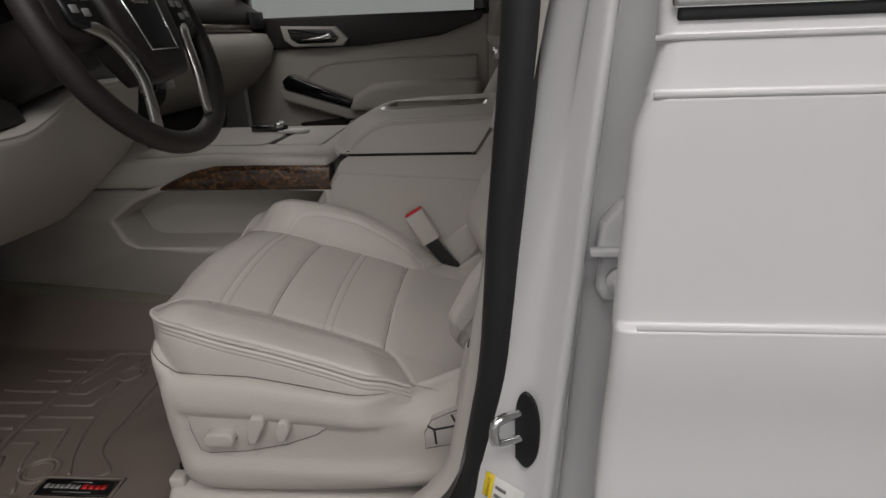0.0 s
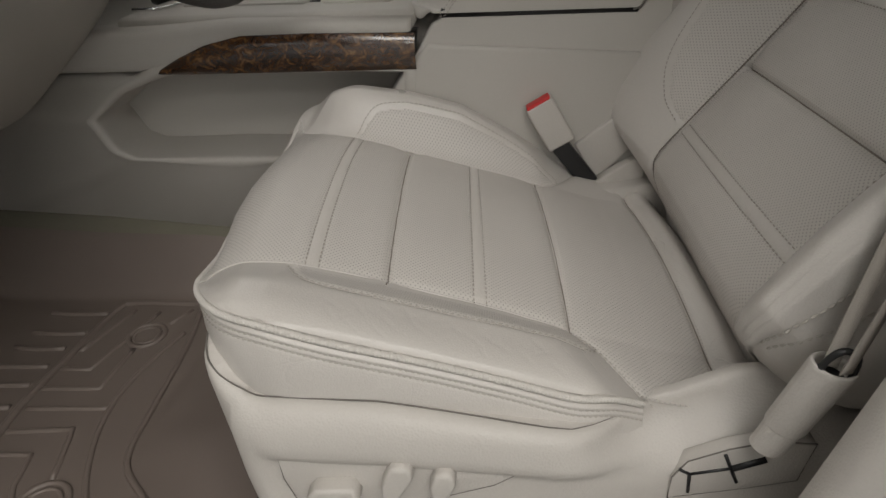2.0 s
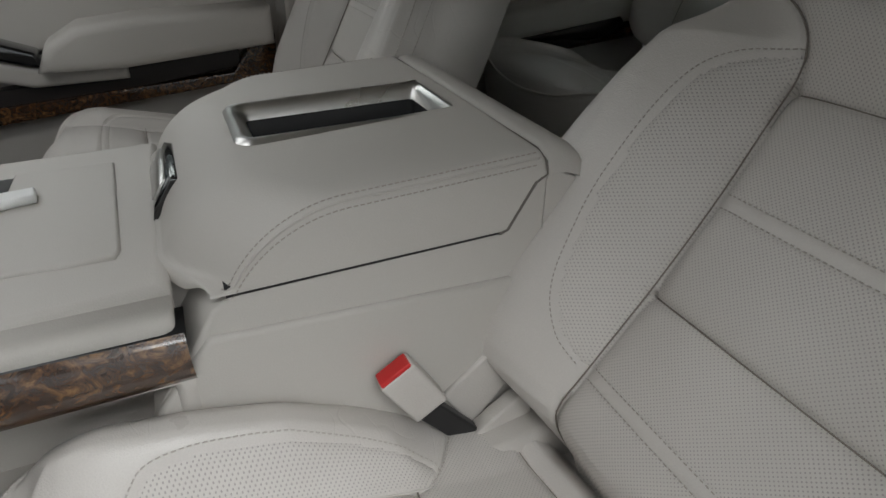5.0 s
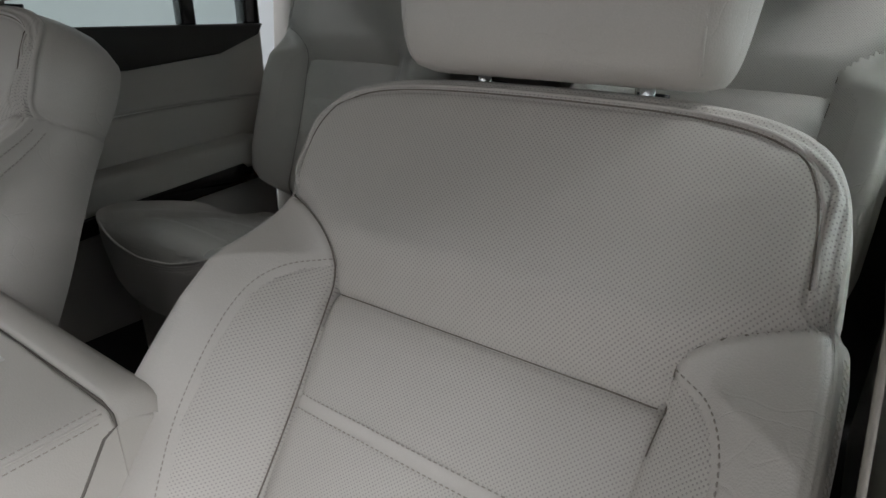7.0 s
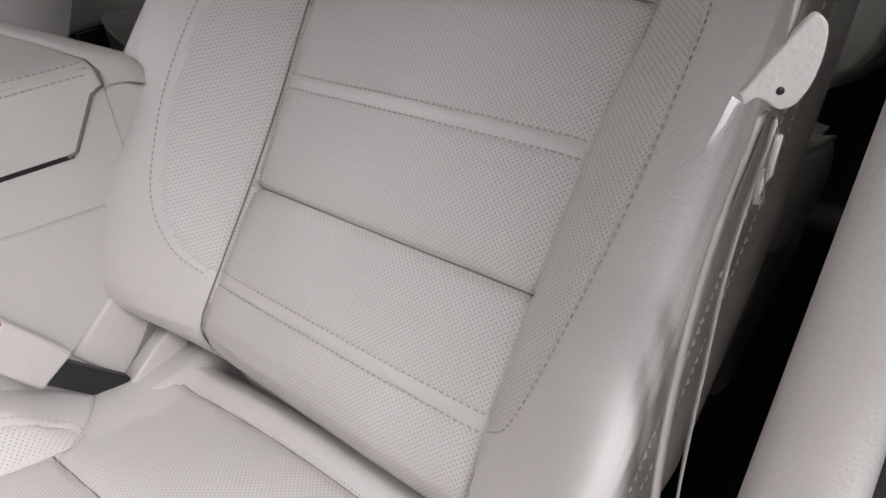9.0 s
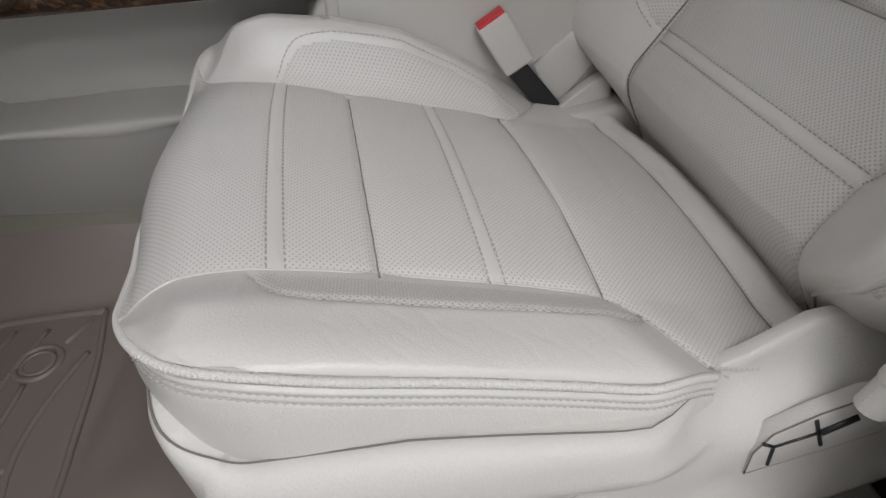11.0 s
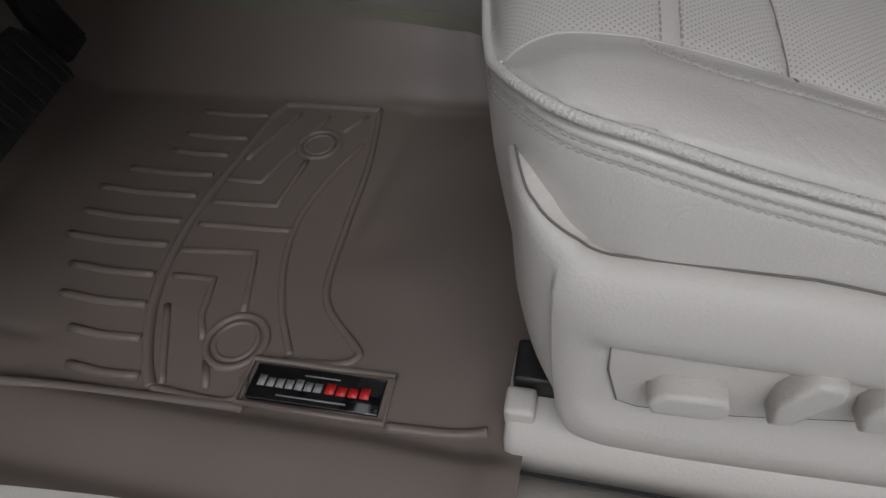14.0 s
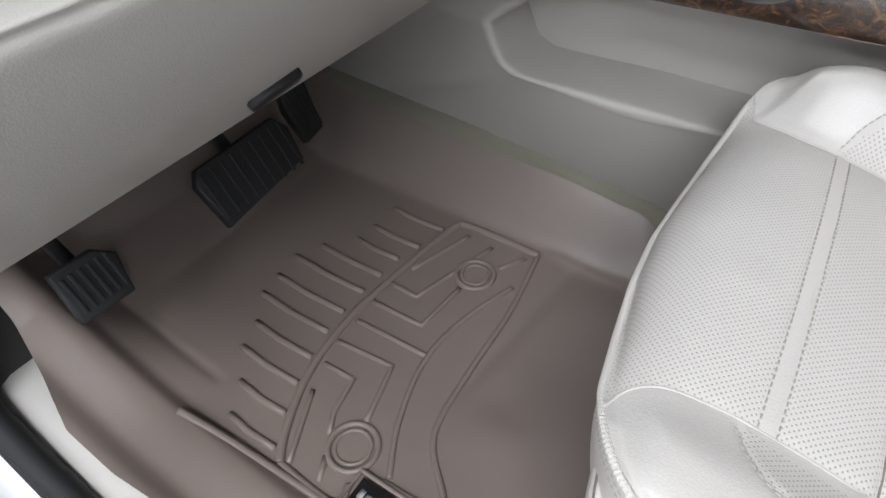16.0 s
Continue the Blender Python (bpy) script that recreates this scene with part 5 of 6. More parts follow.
rib([(-0.594, 0.878), (-0.578, 0.777), (-0.573, 0.672), (-0.566, 0.606), (-0.552, 0.575), (-0.518, 0.543), (-0.513, 0.532), (-0.527, 0.524), (-0.575, 0.521)], 0.0036, 60)
COMB = [(-0.728, 0.853, 0.092), (-0.736, 0.807, 0.085), (-0.746, 0.774, 0.078), (-0.747, 0.738, 0.110), (-0.749, 0.703, 0.126), (-0.748, 0.664, 0.122), (-0.744, 0.630, 0.121), (-0.736, 0.592, 0.099), (-0.724, 0.557, 0.097), (-0.708, 0.522, 0.078), (-0.688, 0.487, 0.075)]
for cx, cy, ln in COMB:
    rib([(cx - 0.004, cy), (cx - 0.55 * ln, cy - 0.002), (cx - ln, cy + 0.001)], 0.0040)
ribs_of(([(-0.693, 0.862), (-0.724, 0.768)], [(-0.654, 0.858), (-0.690, 0.733), (-0.731, 0.734)], [(-0.606, 0.864), (-0.626, 0.830)], [(-0.651, 0.774), (-0.657, 0.699), (-0.731, 0.697)], [(-0.626, 0.666), (-0.729, 0.663)]), 0.0032)
ribs_of(([(-0.729, 0.626), (-0.651, 0.633), (-0.631, 0.562)], [(-0.720, 0.594), (-0.677, 0.595), (-0.669, 0.554), (-0.655, 0.530)], [(-0.707, 0.560), (-0.668, 0.483)], [(-0.641, 0.510), (-0.629, 0.486)]), 0.0032)
rib([(-0.595, 0.810), (-0.615, 0.749), (-0.625, 0.689), (-0.619, 0.633), (-0.599, 0.575), (-0.572, 0.527)], 0.0034, 40)
for cx, cy, r in ((-0.647, 0.804, 0.0245), (-0.624, 0.533, 0.0265)):
    base_z = float(mat_height(cx, cy))
    for rr_, th in ((r, 0.0038), (r - 0.0075, 0.0026)):
        ring = [(cx + rr_ * math.cos(t), cy + rr_ * math.sin(t), base_z) for t in np.linspace(0, 6.283, 40, endpoint=False)]
        part("boss_ring", tube(ring, th, 8, closed=True), M_MAT, sheet)
    part("boss", moved(cyl(r - 0.009, 0.004, 32), pose(cx, cy, base_z - 0.0012)), M_MAT, sheet, smooth=False)
BZ = float(mat_height(-0.53, 0.50)) + 0.002
BADGE = Matrix.Translation((-0.5365, 0.4985, BZ)) @ pose(0, 0, 0, 0, 0, 1)
plate = part("badge_plate", moved(box(-0.055, 0.055, -0.0155, 0.0155, -0.003, 0.002, 0.001), BADGE), M_GLOSS, sheet, "black badge plate with grey and red bars")
for k in range(7):
    part("badge_bar", moved(box(-0.049 + 0.008 * k, -0.0427 + 0.008 * k, -0.004, 0.004 + (0.0015 if k in (0, 4) else 0), 0.0019, 0.0024), BADGE), M_GREY, plate)
for k in range(4):
    part("badge_bar", moved(box(0.0085 + 0.0095 * k, 0.0162 + 0.0095 * k, -0.004, 0.004 + (0.0015 if k in (0, 3) else 0), 0.0019, 0.0024), BADGE), M_RED, plate)
for x0, x1, y0, y1 in ((-0.012, 0.018, 0.0088, 0.0100), (-0.03, 0.028, -0.0112, -0.0098)):
    part("badge_bar", moved(box(x0, x1, y0, y1, 0.0019, 0.0024), BADGE), M_GREY, plate)
rim = [(-0.061, -0.0205), (0.061, -0.0205), (0.061, 0.0205), (-0.061, 0.0205)]
part("badge_frame", tube([tuple(BADGE @ Vector((x, y, 0.0))) for x, y in rim], 0.0028, 6, closed=True), M_MAT, sheet)


def pedal(name, label, outline, x, tilt, ribs, arm):
    ob = thing(name, label, "pedal")
    cy, cz = np.mean(outline, 0)
    m = Matrix.Translation((x, cy, cz)) @ pose(0, 0, 0, 0, tilt, 0) @ Matrix.Translation((0, -cy, -cz))
    part("pad", moved(prism(outline, "x", -0.012, 0.006, 0.004, 3), m), M_RUBBER, ob, "black ribbed rubber pad")
    y0, y1 = min(p[0] for p in outline), max(p[0] for p in outline)
    z0, z1 = min(p[1] for p in outline), max(p[1] for p in outline)
    for k in range(ribs):
        y = y0 + 0.012 + (y1 - y0 - 0.024) * k / max(ribs - 1, 1)
        part("pad_rib", moved(box(0.005, 0.0085, y - 0.0022, y + 0.0022, z0 + 0.012, z1 - 0.010, 0.0008), m), M_RUBBER, ob)
    part("arm", tube(arm, 0.009, 8), M_BLACK, ob)
    return ob


pedal("brake_pedal", "wide black rubber brake pedal", [(0.655, 0.735), (0.80, 0.752), (0.805, 0.80), (0.79, 0.822), (0.66, 0.818), (0.648, 0.80)], -0.95, -30, 9, [(-0.965, 0.72, 0.79), (-1.03, 0.70, 0.93), (-1.06, 0.70, 1.05)])
pedal("accelerator_pedal", "long black ribbed accelerator pedal", [(0.838, 0.745), (0.875, 0.752), (0.885, 0.84), (0.845, 0.86), (0.83, 0.80)], -0.985, -25, 5, [(-1.0, 0.86, 0.83), (-1.07, 0.86, 0.95), (-1.09, 0.86, 1.05)])
pedal("parking_brake_pedal", "black ribbed parking brake pedal", [(0.455, 0.745), (0.52, 0.742), (0.53, 0.79), (0.51, 0.808), (0.46, 0.808)], -0.95, -28, 6, [(-0.965, 0.49, 0.78), (-1.06, 0.48, 0.92), (-1.1, 0.48, 1.02)])

# ---- dashboard ----
dash = thing("dashboard", "beige and dark brown dashboard with knee panel", "dashboard")
knee = [(-1.02, 0.93), (-0.90, 0.938), (-0.815, 0.948), (-0.775, 0.966), (-0.732, 1.001), (-0.68, 1.048), (-0.645, 1.095), (-0.625, 1.135), (-0.622, 1.152), (-0.64, 1.160), (-0.80, 1.165), (-1.02, 1.165)]
kp = smooth_line(knee + knee[:1], 90)
KN = []
for y in np.linspace(0.345, 0.985, 28):
    bow = max(y - 0.90, 0.0) ** 1.6
    rise = 0.055 * float(ease(0.66, 0.86, y))
    KN.append([(x - 0.85 * bow * (0.3 + 2.2 * max(1.13 - z, 0) / 0.2), y, z + 0.55 * bow * max(1.13 - z, 0) / 0.2 + rise * float(ease(1.09, 1.15, z))) for x, z in kp])
part("knee_panel", grid_bm(np.array(KN)), M_SOFT, dash, "beige lower knee panel")
upper = [(-1.2, 1.16), (-0.66, 1.158), (-0.645, 1.17), (-0.665, 1.22), (-0.67, 1.33), (-0.70, 1.37), (-0.80, 1.40), (-1.2, 1.42)]
part("cluster_panel", prism(upper, "y", 0.345, 0.72, 0.012, 3), M_DARK, dash, "dark brown instrument surround")
part("column_surround", prism([(x, max(z, 1.21)) for x, z in upper], "y", 0.721, 1.0, 0.012, 3), M_DARK, dash)
cluster = part("cluster_hood", prism([(-0.86, 1.33), (-0.62, 1.36), (-0.60, 1.40), (-0.70, 1.43), (-0.86, 1.43)], "y", 0.53, 0.93, 0.012, 3), M_DARK, dash)
mid = [(-1.2, 1.05), (-0.83, 1.08), (-0.76, 1.14), (-0.72, 1.24), (-0.74, 1.36), (-0.80, 1.40), (-1.2, 1.42)]
part("centre_stack", prism(mid, "y", 1.002, 1.30, 0.01, 3), M_BLACK, dash, "black centre stack")
for k in range(5):
    part("stack_button", moved(box(-0.732, -0.715, 1.06 + k * 0.045, 1.095 + k * 0.045, 1.17, 1.19, 0.002), pose(0, 0, 0)), M_SILVER if k in (0, 4) else M_GLOSS, dash)
part("display", box(-0.735, -0.716, 1.05, 1.26, 1.23, 1.32, 0.003), M_GLOSS, dash, "dark display")
right = [(-1.2, 1.07), (-0.90, 1.08), (-0.80, 1.13), (-0.735, 1.20), (-0.72, 1.25), (-0.74, 1.29), (-0.80, 1.30), (-1.2, 1.31)]
part("glovebox_panel", prism(right, "y", 1.302, 1.97, 0.02, 3), M_SOFT, dash, "beige padded passenger panel")
part("upper_pad", prism([(-1.2, 1.312), (-0.80, 1.305), (-0.755, 1.32), (-0.76, 1.36), (-0.82, 1.40), (-1.2, 1.42)], "y", 1.302, 1.97, 0.01, 3), M_DARK, dash)
part("wood_strip", prism([(-0.79, 1.30), (-0.748, 1.297), (-0.75, 1.318), (-0.79, 1.32)], "y", 1.31, 1.86, 0.003, 2), M_WOOD, dash)
part("vent", box(-0.765, -0.742, 1.86, 1.955, 1.305, 1.36, 0.006), M_BLACK, dash, "black air vent")
part("lower_dash", prism([(-1.25, 0.85), (-0.98, 0.90), (-0.93, 1.0), (-0.92, 1.075), (-1.25, 1.10)], "y", 1.33, 1.97, 0.02, 3), M_DARK, dash)
part("left_switch_pod", box(-0.70, -0.655, 0.365, 0.475, 1.19, 1.27, 0.008), M_BLACK, dash, "black light switch pod")
part("light_knob", moved(cyl(0.02, 0.02), pose(-0.65, 0.42, 1.23, 0, 90, 0)), M_BLACK, dash, "round light knob")
part("pedal_switch", box(-0.668, -0.655, 0.53, 0.57, 1.20, 1.235, 0.004), M_GLOSS, dash)
part("release_handle", moved(box(-0.008, 0.006, -0.024, 0.024, -0.010, 0.010, 0.004), Matrix.Translation((-0.708, 0.62, 1.020)) @ pose(0, 0, 0, 20, 48, 0)), M_BLACK, dash)

# ---- steering wheel ----
wheel = thing("steering_wheel", "dark brown leather steering wheel with silver spokes", "steering wheel")
SW = Matrix.Translation((-0.461, 0.73, 1.303)) @ Matrix(((0, -math.sin(radians(22)), math.cos(radians(22)), 0), (1, 0, 0, 0), (0, math.cos(radians(22)), math.sin(radians(22)), 0), (0, 0, 0, 1)))
# in this frame x runs across, y up the wheel, z to the driver
R = 0.182
part("rim", moved(tube([(R * math.cos(t), R * math.sin(t), 0) for t in np.linspace(0, 2 * math.pi, 72, endpoint=False)], 0.0165, 16, closed=True), SW), M_DARK, wheel, "dark leather rim")
hubo = [(-0.085, 0.05), (-0.07, 0.075), (0.07, 0.075), (0.085, 0.05), (0.075, -0.035), (0.045, -0.085), (-0.045, -0.085), (-0.075, -0.035)]
hub = part("airbag_hub", moved(prism(hubo, "z", -0.03, 0.030, 0.014, 3), SW), M_DARK, wheel, "dark airbag cover")
em = [(-0.046, 0.052), (0.046, 0.052), (0.034, -0.052), (-0.034, -0.052)]
part("emblem_plate", moved(prism([(x * 0.93, y * 0.95) for x, y in em], "z", 0.028, 0.032, 0.002, 2), SW), M_BLACK, hub)
part("emblem_frame", moved(tube([(x, y, 0.032) for x, y in em], 0.0022, 8, closed=True), SW), M_CHROME, hub, "chrome emblem frame")
part("emblem_bar", moved(box(-0.018, 0.018, 0.014, 0.022, 0.031, 0.034, 0.001), SW), M_CHROME, hub)
for sg in (-1, 1):
    sp = smooth_line([(sg * 0.165, 0.02, 0.002), (sg * 0.13, -0.005, 0.012), (sg * 0.095, -0.03, 0.022), (sg * 0.075, -0.085, 0.022), (sg * 0.075, -0.15, 0.004)], 30)
    part("lower_spoke", moved(tube(sp, [0.009] * 10 + [0.0105] * 20, 10, flat=0.6), SW), M_SILVER, wheel, "satin silver spoke trim")
    part("spoke", moved(prism([(sg * 0.07, 0.045), (sg * 0.17, 0.035), (sg * 0.172, -0.02), (sg * 0.12, -0.035), (sg * 0.07, -0.03)], "z", -0.02, 0.014, 0.008, 2), SW), M_DARK, wheel)
    pod = part("button_pod", moved(prism([(sg * 0.088, 0.04), (sg * 0.150, 0.032), (sg * 0.148, -0.012), (sg * 0.10, -0.022), (sg * 0.09, 0.0)], "z", 0.012, 0.022, 0.004, 2), SW), M_BLACK, wheel)
    for bx, by in ((0.105, 0.022), (0.125, 0.022), (0.115, 0.002), (0.135, 0.006)):
        part("button", moved(box(sg * bx - 0.006, sg * bx + 0.006, by - 0.005, by + 0.005, 0.021, 0.0245, 0.0012), SW), M_GREY, pod)
part("column_shroud", moved(tube([(0, 0.01, -0.03), (0, 0.02, -0.12), (0, 0.03, -0.26)], [0.045, 0.05, 0.055], 20), SW), M_DARK, wheel, "dark column shroud")

# ---- body side: pillar, seals, sill, rear door ----
def pillar_section(z):
    """Plan of the B-pillar at a height: from the cabin edge outwards to the hinge recess."""
    k = z - 0.93
    s = 0.17 * k
    o = 0.045 * k
    return [(0.042 + s, 0.40 + 0.10 * max(k, 0)), (0.052 + s, 0.381 + 0.06 * max(k, 0)), (0.075 + s, 0.362), (0.098 + 0.11 * k, 0.352), (0.112 + 0.09 * k, 0.340), (0.120 + 0.085 * k, 0.333), (0.128 + 0.08 * k, 0.336), (0.134 + 0.07 * k, 0.352), (0.142 + o, 0.366), (0.19 + o, 0.372), (0.26 + o, 0.372)]


zs = np.linspace(0.60, 1.62, 40)
PP = np.array([[(x, y, z) for x, y in smooth_line(pillar_section(z), 60)] for z in zs])
pil = thing("b_pillar", "white painted door pillar with striker and hinge", "car pillar")
part("pillar_skin", grid_bm(PP), M_PAINT, pil, "glossy white painted metal")
seal_path = smooth_line([(0.145, 0.44, 1.62), (0.108, 0.428, 1.42), (0.090, 0.415, 1.25), (0.074, 0.405, 1.12), (0.060, 0.396, 0.99), (0.044, 0.39, 0.89), (0.034, 0.386, 0.82), (0.004, 0.38, 0.755), (-0.06, 0.37, 0.70), (-0.18, 0.355, 0.675), (-0.45, 0.345, 0.662), (-0.80, 0.338, 0.662), (-1.05, 0.34, 0.69), (-1.15, 0.35, 0.80), (-1.18, 0.36, 1.0)], 140)
seal = thing("door_seal", "black rubber door seal round the opening", "door seal")
bulb_path = [(p[0] + float(np.interp(p[2], [0.70, 0.85, 0.95, 1.30], [0.0, 0.010, 0.010, -0.004])), p[1] - 0.018 * float(ease(0.80, 1.0, p[2])), p[2]) for p in seal_path]
part("bulb", tube(bulb_path, [float(np.interp(p[2], [0.8, 1.0, 1.3], [0.0155, 0.016, 0.0175])) for p in bulb_path], 16), M_RUBBER, seal)
part("lip", tube([(p[0] + 0.008, p[1] - 0.014, p[2]) for p in seal_path], 0.0045, 8), M_RUBBER, seal, "thin rubber lip")
# striker
st = part("striker_plate", moved(prism([(-0.010, -0.034), (0.002, -0.042), (0.012, -0.024), (0.014, 0.010), (0.009, 0.034), (-0.002, 0.042), (-0.010, 0.022)], "y", -0.004, 0.0, 0.0015, 2, n=40), Matrix.Translation((0.0965, 0.3475, 0.918)) @ pose(0, 0, 0, 0, 0, -23)), M_BLACK, pil, "black striker gasket")
part("striker_loop", tube(smooth_line([(0.094, 0.352, 0.936), (0.073, 0.339, 0.934), (0.067, 0.335, 0.929), (0.067, 0.334, 0.915), (0.072, 0.338, 0.909), (0.096, 0.352, 0.907)], 24), 0.0048, 10), M_CHROME, pil, "chrome striker loop")
# hinge
hg = part("hinge_leaf", prism([(0.152, 1.100), (0.156, 1.122), (0.170, 1.139), (0.192, 1.151), (0.230, 1.156), (0.230, 1.097), (0.156, 1.096)], "y", 0.345, 0.368, 0.004, 2), M_PAINT, pil, "white painted hinge leaf")
part("hinge_rib", prism([(0.146, 1.097), (0.225, 1.097), (0.225, 1.1035), (0.146, 1.1035)], "y", 0.335, 0.346, 0.002, 2), M_PAINT, hg)
part("hinge_leaf", prism([(0.154, 1.062), (0.157, 1.092), (0.225, 1.092), (0.225, 1.076), (0.190, 1.052), (0.160, 1.050)], "y", 0.352, 0.369, 0.004, 2), M_PAINT, pil)
for bx_, bz_, br_ in ((0.174, 1.070, 0.0125), (0.206, 1.133, 0.0125)):
    part("hinge_washer", moved(cyl(br_, 0.008, 28), pose(bx_, 0.348, bz_, 90, 0, 0)), M_PAINT, pil)
    part("hinge_bolt", moved(cyl(br_ * 0.62, 0.014, 6), pose(bx_, 0.344, bz_, 90, 0, 0)), M_PAINT, pil)
# wiring boot
bt = thing("wiring_boot", "black ribbed rubber wiring boot at the door hinge", "cable boot")
part("boot_body", prism([(0.176, 0.926), (0.180, 0.972), (0.184, 0.992), (0.194, 1.000), (0.235, 1.003), (0.235, 0.915), (0.190, 0.912), (0.179, 0.917)], "y", 0.335, 0.368, 0.006, 3), M_RUBBER, bt)
for k in range(8):
    part("bellow", moved(cyl(0.0165 - 0.0004 * k, 0.0045, 18), Matrix.Translation((0.192 + 0.001 * k, 0.334 - 0.001 * k, 0.908 - 0.0072 * k)) @ pose(0, 0, 0, 0, -25, 0)), M_RUBBER, bt)
# label on the pillar
lb = thing("tyre_label", "yellow and white information label on the pillar", "label")
LB = Matrix.Translation((0.072, 0.3545, 0.832)) @ pose(0, 0, 0, 0, 10, -30)
part("sheet", moved(box(-0.020, 0.024, -0.0004, 0.0004, -0.055, 0.020), LB), M_LABEL, lb)
part("yellow_band", moved(box(-0.020, -0.010, -0.0010, 0.0, -0.055, 0.020), LB), M_YELLOW, lb)
part("yellow_band", moved(box(0.008, 0.022, -0.0010, 0.0, -0.035, -0.005), LB), M_YELLOW, lb)
for k in range(6):
    part("print_bar", moved(box(-0.007, 0.005, -0.0010, 0.0, -0.05 + k * 0.011, -0.046 + k * 0.011), LB), M_GREY, lb)


def lettering(name, words, size, place, material, parent):
    """Flat letters as a mesh; place turns (across, up) into a point."""
    cu = bpy.data.curves.new(name, "FONT")
    cu.body, cu.size = words, size
    ob = new(name, cu)
    bpy.context.view_layer.update()
    me = bpy.data.meshes.new_from_object(ob.evaluated_get(bpy.context.evaluated_depsgraph_get()))
    bpy.data.objects.remove(ob)
    for v in me.vertices:
        v.co = place(v.co.x, v.co.y)
    me.materials.append(material)
    t = new(name, me)
    t.parent = parent
    return t


lettering("lettering", "TIRE AND LOADING INFORMATION", 0.0042, lambda u, v: LB @ Vector((-0.0135 - v, -0.0013, -0.053 + u)), M_BLACK, lb)

# rear door, closed
rd = thing("rear_door", "glossy white rear door with body crease lines", "car door")


def door_section(z):
    """Outward place of the door skin at a height, with its two creases."""
    y = 0.262 + 0.12 * np.maximum(z - 1.233, 0) - 0.0060 * ease(1.2365, 1.2315, z) - 0.004 * ease(1.269, 1.265, z)
    y = y - 0.0070 * ease(1.0815, 1.0765, z) + 0.010 * ease(1.07, 0.96, z) + 0.02 * ease(1.0, 0.7, z) ** 2
    return y


zz = np.r_[np.linspace(0.55, 1.0, 18), np.linspace(1.01, 1.29, 220)]
rows = []
for z in zz:
    y = float(door_section(z))
    x0 = 0.152 + 0.03 * (z - 1.05) + 0.012 * ease(1.20, 1.26, z)
    x0 = float(x0)
    r = [(x0 + 0.085, 0.372, z), (x0 + 0.045, y + 0.060, z), (x0 + 0.006, y + 0.020, z), (x0 - 0.001, y + 0.006, z), (x0 + 0.004, y + 0.001, z), (x0 + 0.012, y, z)]
    r += [(x, y, z) for x in np.linspace(x0 + 0.03, 1.15, 14)]
    rows.append(r)
part("door_skin", grid_bm(np.array(rows)), M_PAINT, rd, "glossy white door skin")
# thin beads added along the creases to shape bright lamp highlights
for z_line, y_line in ((1.2335, 0.2532), (1.2665, 0.2622), (1.0785, 0.2472)):
    part("style_line", tube([(0.167, y_line, z_line), (1.14, y_line, z_line)], 0.0019, 10), M_PAINT, rd)
part("belt_moulding", box(0.176, 1.15, 0.262, 0.30, 1.283, 1.296, 0.003), M_CHROME, rd, "chrome belt moulding")
part("belt_seal", box(0.18, 1.15, 0.2645, 0.30, 1.276, 1.284, 0.002), M_RUBBER, rd, "black belt seal")
part("door_glass", box(0.24, 1.16, 0.31, 0.314, 1.29, 1.68), M_TINT, rd)
part("front_sash", prism([(0.185, 1.29), (0.23, 1.29), (0.275, 1.66), (0.235, 1.66)], "y", 0.285, 0.33, 0.004, 2), M_GLOSS, rd, "gloss black window sash")
part("inner_panel", box(0.20, 1.12, 0.36, 0.40, 0.66, 1.30, 0.015), M_SOFT, rd, "beige inner door panel")

# pillar trim inside
pt = thing("pillar_trim", "beige plastic trim of the door pillar", "car trim")
tr = []
for z in np.linspace(0.66, 1.62, 40):
    k = z - 0.93
    s = 0.18 * k - 0.10 * ease(0.84, 0.66, z) + 0.005
    tr.append([(x, y, z) for x, y in smooth_line([(0.040 + s, 0.385), (0.028 + s, 0.398), (0.028 + s, 0.414), (0.040 + s, 0.428), (0.07 + s, 0.4335), (0.17 + s, 0.43), (0.22 + s, 0.40)], 30)])
part("trim_shell", grid_bm(np.array(tr)), M_PLASTIC, pt)
# sill
sill = thing("door_sill", "pale grey scuff plate and sill below the door opening", "door sill")
part("scuff_plate", prism([(0.345, 0.60), (0.47, 0.60), (0.47, 0.652), (0.43, 0.668), (0.38, 0.668), (0.352, 0.662)], "x", -1.12, 0.05, 0.006, 2), M_PLASTIC, sill)
part("metal_strip", prism([(-0.70, 0.362), (-0.42, 0.362), (-0.42, 0.385), (-0.69, 0.385)], "z", 0.665, 0.671, 0.002, 2), M_SILVER, sill, "bright metal scuff strip")
part("rocker", prism([(0.255, 0.45), (0.33, 0.45), (0.345, 0.655), (0.325, 0.655), (0.30, 0.62), (0.265, 0.56)], "x", -1.3, 0.20, 0.006, 2), M_PAINT, sill, "white painted rocker")
part("seat_rail_cover", prism([(0.472, 0.655), (0.56, 0.655), (0.56, 0.690), (0.535, 0.700), (0.486, 0.698), (0.474, 0.684)], "x", -0.385, 0.12, 0.008, 2), M_PLASTIC, sill, "beige seat rail cover")
part("rail_cap", box(-0.386, -0.364, 0.488, 0.510, 0.692, 0.711, 0.004), M_PLASTIC, sill)
part("rail_bracket", box(-0.382, -0.345, 0.511, 0.545, 0.68, 0.718, 0.003), M_BLACK, sill, "black rail bracket")

